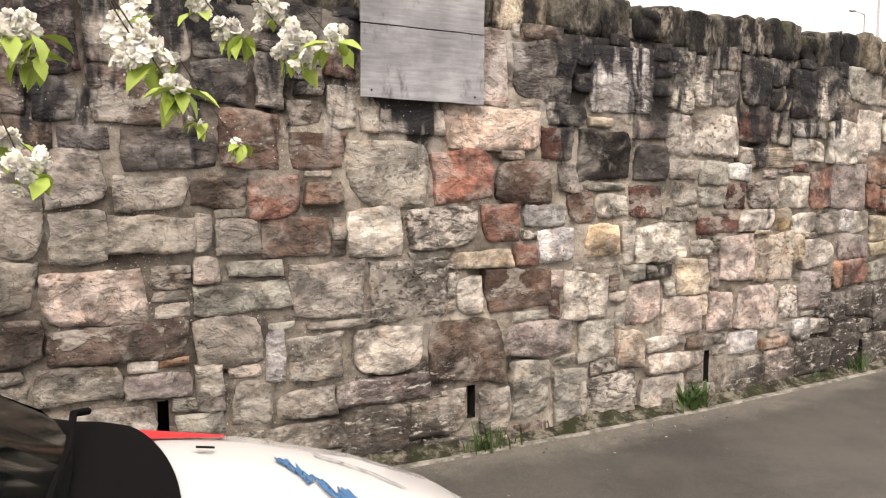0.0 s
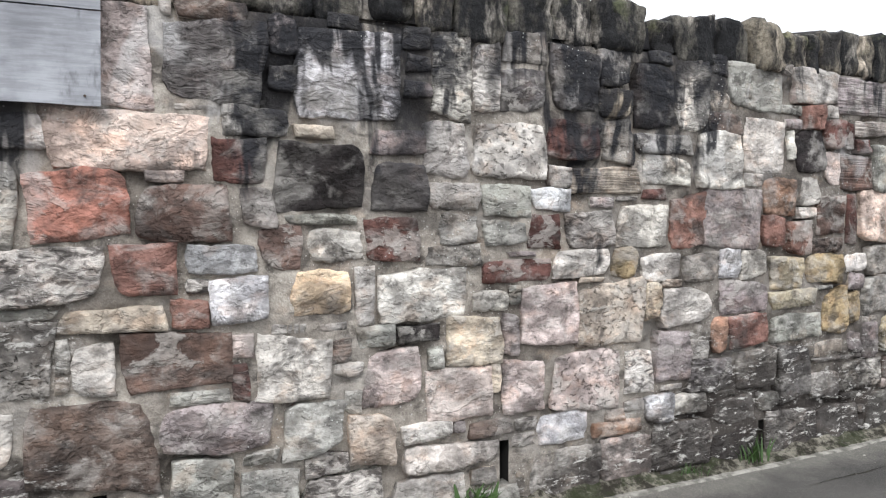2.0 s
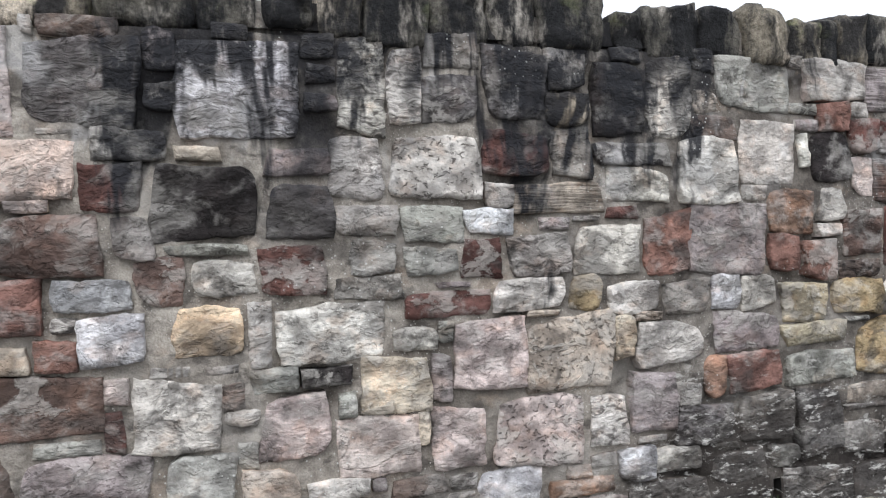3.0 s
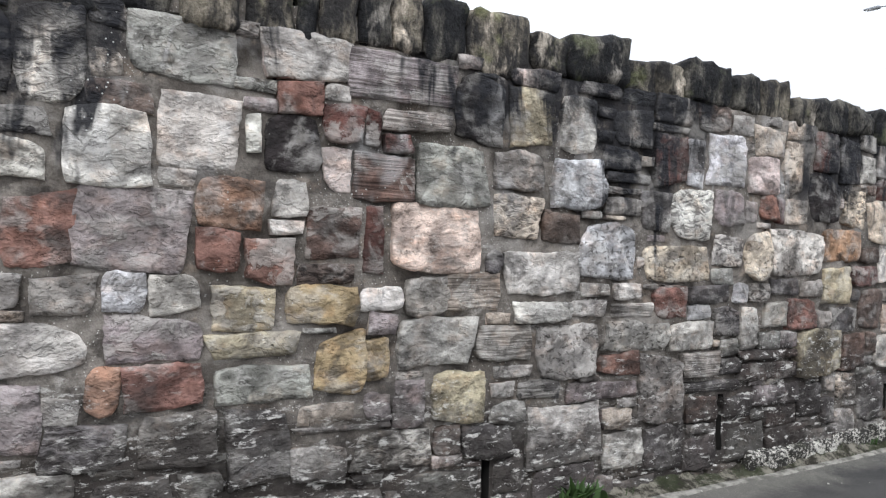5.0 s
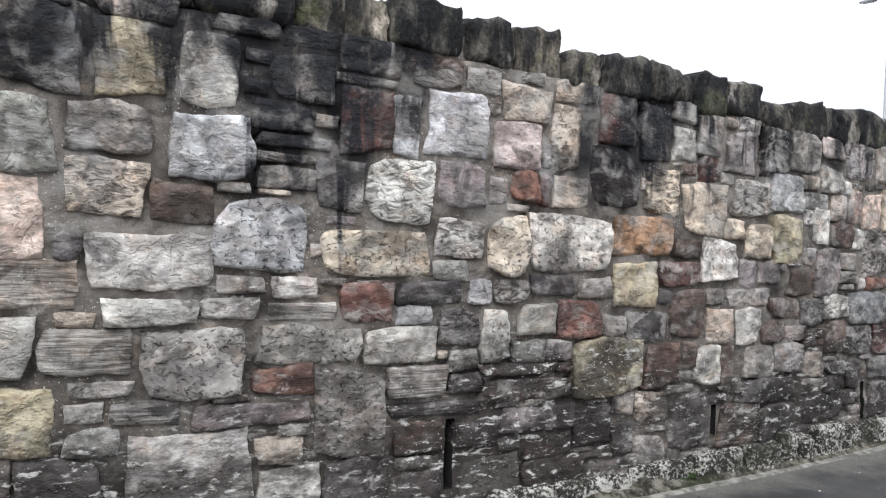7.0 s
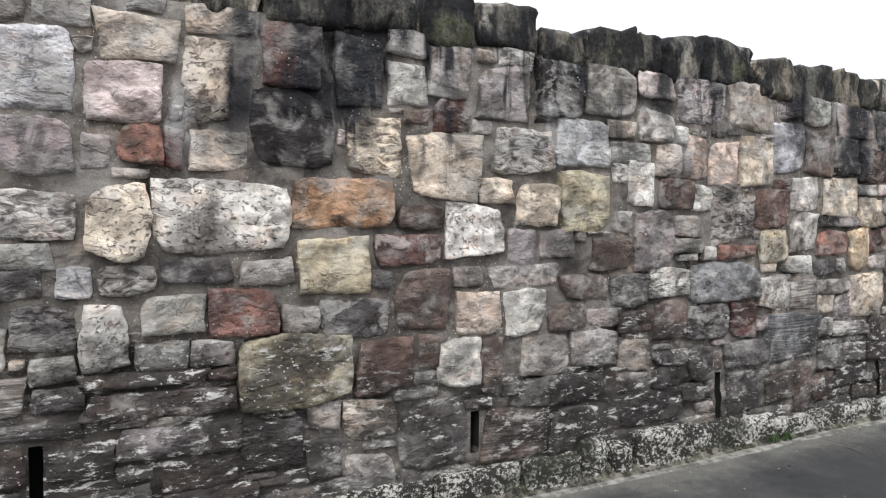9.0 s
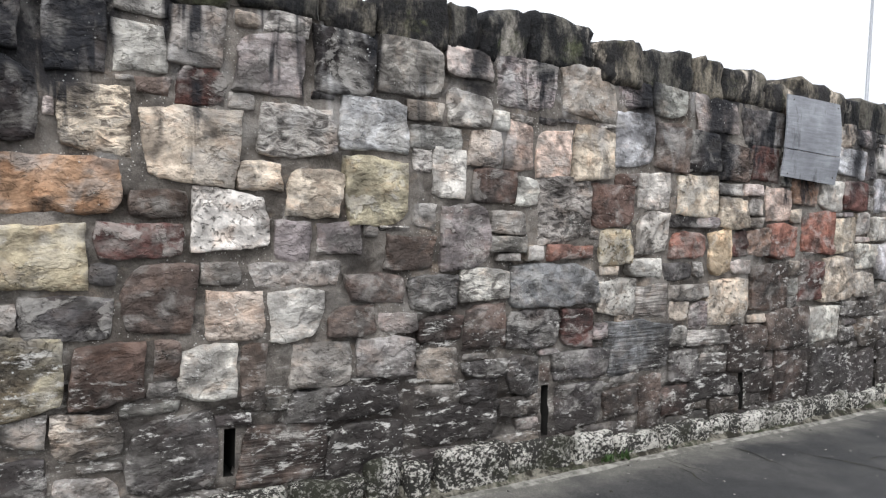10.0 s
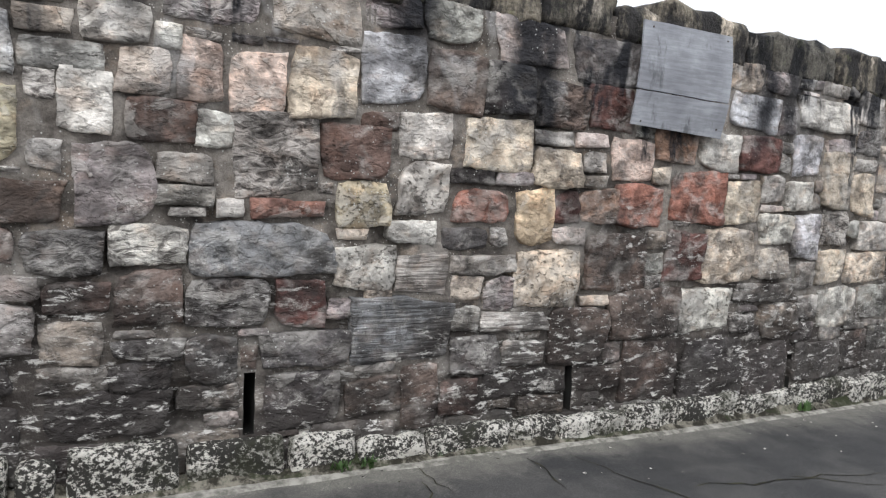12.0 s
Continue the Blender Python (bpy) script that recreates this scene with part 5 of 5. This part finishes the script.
vs = [[bm.verts.new((x - 0.14 * (y / 0.7) ** 2, y * (1 - 0.16 * k), z + 0.02 * math.cos(y * 2))) for y in np.linspace(-0.7, 0.7, 11)] for k, x, z in ((0, -1.08, 0.975), (0.4, -1.36, 1.14), (0.8, -1.64, 1.3), (1, -1.86, 1.41))]
for r, s in zip(vs, vs[1:]):
    for a in range(10):
        bm.faces.new((r[a], r[a + 1], s[a + 1], s[a]))
bmesh.ops.solidify(bm, geom=bm.faces[:], thickness=0.01)
part("windscreen", bm, GLASS, car, "dark tinted windscreen", smooth=True)
part("wiper", tube(bmesh.new(), [(-1.1, 0.62, 0.985), (-1.12, 0.5, 1.015), (-1.1, 0.2, 1.02), (-1.1, -0.2, 1.03)], [0.01, 0.009, 0.008, 0.006], 8), BLACK_PLASTIC, car)
for s in (-1, 1):
    bm = bmesh.new()
    box(bm, -0.26, -0.1, s * 0.5 - 0.1, s * 0.5 + 0.1, 0.54, 0.65, 0.03)
    part("headlight", bm, LENS, car, "clear headlight")
    bm = bmesh.new()
    box(bm, -1.55, -1.42, s * 0.92 - 0.09, s * 0.92 + 0.09, 0.98, 1.12, 0.04)
    part("wing_mirror", bm, BLACK_PLASTIC, car, "black wing mirror")
    for x in (-0.72, -3.0):
        wheel = part("wheel", lathe(bmesh.new(), [(0.1, -0.1), (0.27, -0.1), (0.305, -0.07), (0.305, 0.07), (0.27, 0.1), (0.1, 0.1)], pose(x, s * 0.74, 0.305, 90, 0, 0), 28), RUBBER, car, "black tyre", smooth=True)
        part("rim", lathe(bmesh.new(), [(0.03, -0.112), (0.18, -0.106), (0.2, -0.1), (0.2, 0.1), (0.18, 0.106), (0.03, 0.112)], pose(x, s * 0.74, 0.305, 90, 0, 0), 20), ALLOY, wheel, "alloy rim")
bm = bmesh.new()
box(bm, -0.06, 0.03, -0.5, 0.5, 0.3, 0.46, 0.02)
part("grille", bm, BLACK_PLASTIC, car, "black front grille")


# ---- flowering cherry ----
def blossom_faces(v, f, c, r, rnd):
    """One double blossom: ruffled petals round a middle."""
    axis = Vector((rnd.gauss(0, 1), rnd.gauss(0, 1), rnd.gauss(0, 1) - 0.5)).normalized()
    q = axis.to_track_quat("Z", "Y")
    for ring, count, open_ in ((0, 6, 1.25), (1, 5, 0.75), (2, 4, 0.35)):
        for k in range(count):
            a = 2 * math.pi * (k + 0.5 * ring) / count + rnd.uniform(-0.2, 0.2)
            d = Vector((math.cos(a) * math.sin(open_), math.sin(a) * math.sin(open_), math.cos(open_)))
            s = Vector((-math.sin(a), math.cos(a), 0))
            rr = r * rnd.uniform(0.85, 1.1)
            b = len(v)
            for p in (d * 0.1 * rr, d * 0.6 * rr - s * 0.42 * rr, d * 0.75 * rr + Vector((0, 0, 0.14 * rr)), d * 0.6 * rr + s * 0.42 * rr, d * rr - s * 0.24 * rr, d * 1.06 * rr + s * 0.2 * rr):
                v.append(tuple(c + q @ p))
            f += [(b, b + 1, b + 2), (b, b + 2, b + 3), (b + 1, b + 4, b + 2), (b + 4, b + 5, b + 2), (b + 2, b + 5, b + 3)]


def leaf_faces(v, f, c, d, ln, rnd):
    d = Vector(d).normalized()
    s = d.cross(Vector((rnd.uniform(-0.5, 0.5), rnd.uniform(-0.5, 0.5), 1))).normalized()
    up = s.cross(d)
    b = len(v)
    for t, w, z in ((0, 0.02, 0), (0.25, 0.2, 0.02), (0.55, 0.25, 0.0), (0.8, 0.14, -0.06), (1, 0.01, -0.14)):
        m = c + d * ln * t + up * ln * z
        v += [tuple(m - s * w * ln + up * w * ln * 0.5), tuple(m), tuple(m + s * w * ln + up * w * ln * 0.5)]
    for i in range(4):
        k = b + 3 * i
        f += [(k, k + 1, k + 4, k + 3), (k + 1, k + 2, k + 5, k + 4)]


tree = tagged(new("cherry_tree"), "flowering cherry tree with white double blossom and young green leaves", "tree")
TX, TY = -2.3, 0.0
tree.location = (TX, TY, -0.012)
tk = [(0, 0, 0), (0.03, 0.02, 0.5), (0.0, 0.05, 1.2), (0.05, 0.02, 1.9), (0.08, 0.0, 2.4)]
part("trunk", tube(bmesh.new(), tk, [0.17, 0.14, 0.125, 0.12, 0.1], 14), BARK, tree, smooth=True)
rnd = random.Random(21)
CLUSTERS = [(0.03, -1.62, 1.82, 0.075, 16, 4),
            (0.03, -1.55, 1.87, 0.060, 8, 2),
            (0.06, -1.68, 1.76, 0.050, 3, 9),
            (-0.16, -1.42, 1.88, 0.060, 10, 5),
            (-0.16, -1.42, 1.84, 0.050, 2, 5),
            (-0.16, -1.45, 1.61, 0.060, 9, 3),
            (-0.18, -1.37, 1.67, 0.040, 4, 3),
            (0.46, -1.36, 1.91, 0.085, 30, 4),
            (0.51, -1.46, 1.92, 0.060, 3, 7),
            (0.32, -1.26, 1.96, 0.070, 7, 4),
            (0.26, -1.21, 2.01, 0.050, 5, 1),
            (0.41, -1.31, 2.01, 0.060, 8, 2),
            (0.75, -0.11, 1.75, 0.070, 1, 7),
            (0.59, -0.11, 1.83, 0.050, 1, 3),
            (0.03, -1.55, 1.92, 0.050, 4, 2)]
ends = []
for i in range(7):
    a = 2 * math.pi * i / 7 + 0.3
    p = [Vector(tk[-1])]
    d = Vector((math.cos(a), math.sin(a) * 0.8, 0.9)).normalized()
    for k in range(5):
        p.append(p[-1] + d * 0.34)
        d = (d + Vector((rnd.uniform(-0.25, 0.25), rnd.uniform(-0.25, 0.25), rnd.uniform(-0.25, 0.15)))).normalized()
        ends.append(p[-1])
    part("limb", tube(bmesh.new(), p, [0.07, 0.055, 0.045, 0.035, 0.025, 0.012], 9), BARK, tree, smooth=True)


def cluster(c, size, blooms, leaves, seed, name="blossom"):
    rnd = random.Random(seed)
    v, f, lv, lf = [], [], [], []
    for _ in range(int(blooms * 2.8)):
        p = Vector((rnd.gauss(0, 0.27), rnd.gauss(0, 0.27), rnd.gauss(0, 0.22))) * size
        blossom_faces(v, f, c + p, 0.0185 * rnd.uniform(0.85, 1.2), rnd)
    for k in range(int(leaves * 1.1) + 1):
        a = rnd.uniform(0, 2 * math.pi)
        leaf_faces(lv, lf, c + Vector((rnd.gauss(0.3, 0.35), rnd.gauss(0, 0.3), -0.25)) * size, (math.cos(a) * 0.7, math.sin(a) * 0.7, rnd.uniform(-1.3, 0.1)), rnd.uniform(0.05, 0.085), rnd)
    if v:
        tagged(new(name, mesh_of(name, v, f, PETAL, False)), "white double cherry blossom", kind="stuff").parent = tree
    if lv:
        tagged(new("leaf_spray", mesh_of("leaf_spray", lv, lf, LEAF)), "young yellow-green leaves", kind="stuff").parent = tree


for i, (x, y, z, size, blooms, leaves) in enumerate(CLUSTERS):
    c = Vector((x - TX, y - TY, z))
    cluster(c, size, blooms, leaves, 50 + i)
    e = min(ends, key=lambda q: (q - c).length)
    mid = (e + c) / 2 + Vector((0, 0, 0.22))
    part("twig", tube(bmesh.new(), [e, (e + mid) / 2 + Vector((0, 0, 0.08)), mid, (mid + c) / 2 + Vector((0, 0, 0.06)), c], [0.006, 0.0045, 0.0035, 0.0025, 0.0015], 6), BARK, tree, smooth=True)
cv, cf, lv, lf = [], [], [], []
for e in ends:
    for _ in range(9):
        c = e + Vector((rnd.gauss(-0.1, 0.22), rnd.gauss(0, 0.22), rnd.gauss(0.18, 0.2)))
        if c.x + TX > -0.95:
            continue
        for _ in range(5):
            blossom_faces(cv, cf, c + Vector((rnd.gauss(0, 0.04), rnd.gauss(0, 0.04), rnd.gauss(0, 0.03))), 0.021, rnd)
        for _ in range(4):
            a = rnd.uniform(0, 6.28)
            leaf_faces(lv, lf, c, (math.cos(a), math.sin(a), rnd.uniform(-1, 0.3)), 0.07, rnd)
crown = new("crown", mesh_of("crown", cv, cf, PETAL, False))
crown.parent = tree
tagged(crown, "mass of white blossom", kind="stuff")
foliage = new("foliage", mesh_of("foliage", lv, lf, LEAF))
foliage.parent = tree
tagged(foliage, "young green leaves among the blossom", kind="stuff")

# ---- cracks and joints in the pavement ----
def crack(x0, y0, x1, y1, wide, seed, wander=0.05):
    k = max(6, int(math.hypot(x1 - x0, y1 - y0) / 0.06))
    dx, dy = (x1 - x0) / k, (y1 - y0) / k
    ln = math.hypot(dx, dy)
    v = []
    for i in range(k + 1):
        o = wander * noise.noise((i * 0.23, seed, 0)) + 0.4 * wander * noise.noise((i * 0.9, seed, 5))
        w = wide * (0.55 + 0.9 * abs(noise.noise((i * 0.35, seed, 9)))) * min(1, 0.25 + 3 * min(i, k - i) / k)
        x, y = x0 + dx * i - dy / ln * o, y0 + dy * i + dx / ln * o
        z = 0.004 + ground_at(x)
        v += [(x - dy / ln * w, y + dx / ln * w, z), (x + dy / ln * w, y - dx / ln * w, z)]
    ob = new("pavement_crack", mesh_of("pavement_crack", v, [(2 * i, 2 * i + 1, 2 * i + 3, 2 * i + 2) for i in range(k)], JOINT))
    ob.parent = ground


crack(15.91, -0.26, 17.28, -0.24, 0.008, 0)
crack(15.16, 0.24, 15.20, -0.18, 0.006, 1)
crack(14.52, 0.25, 14.58, -0.12, 0.005, 2)
crack(16.61, -0.21, 17.12, -0.40, 0.006, 3)
crack(15.44, 0.25, 15.94, -0.71, 0.006, 4)
crack(14.48, 0.04, 14.45, -0.24, 0.006, 5)
crack(5.97, -0.39, 6.81, -0.47, 0.004, 6)
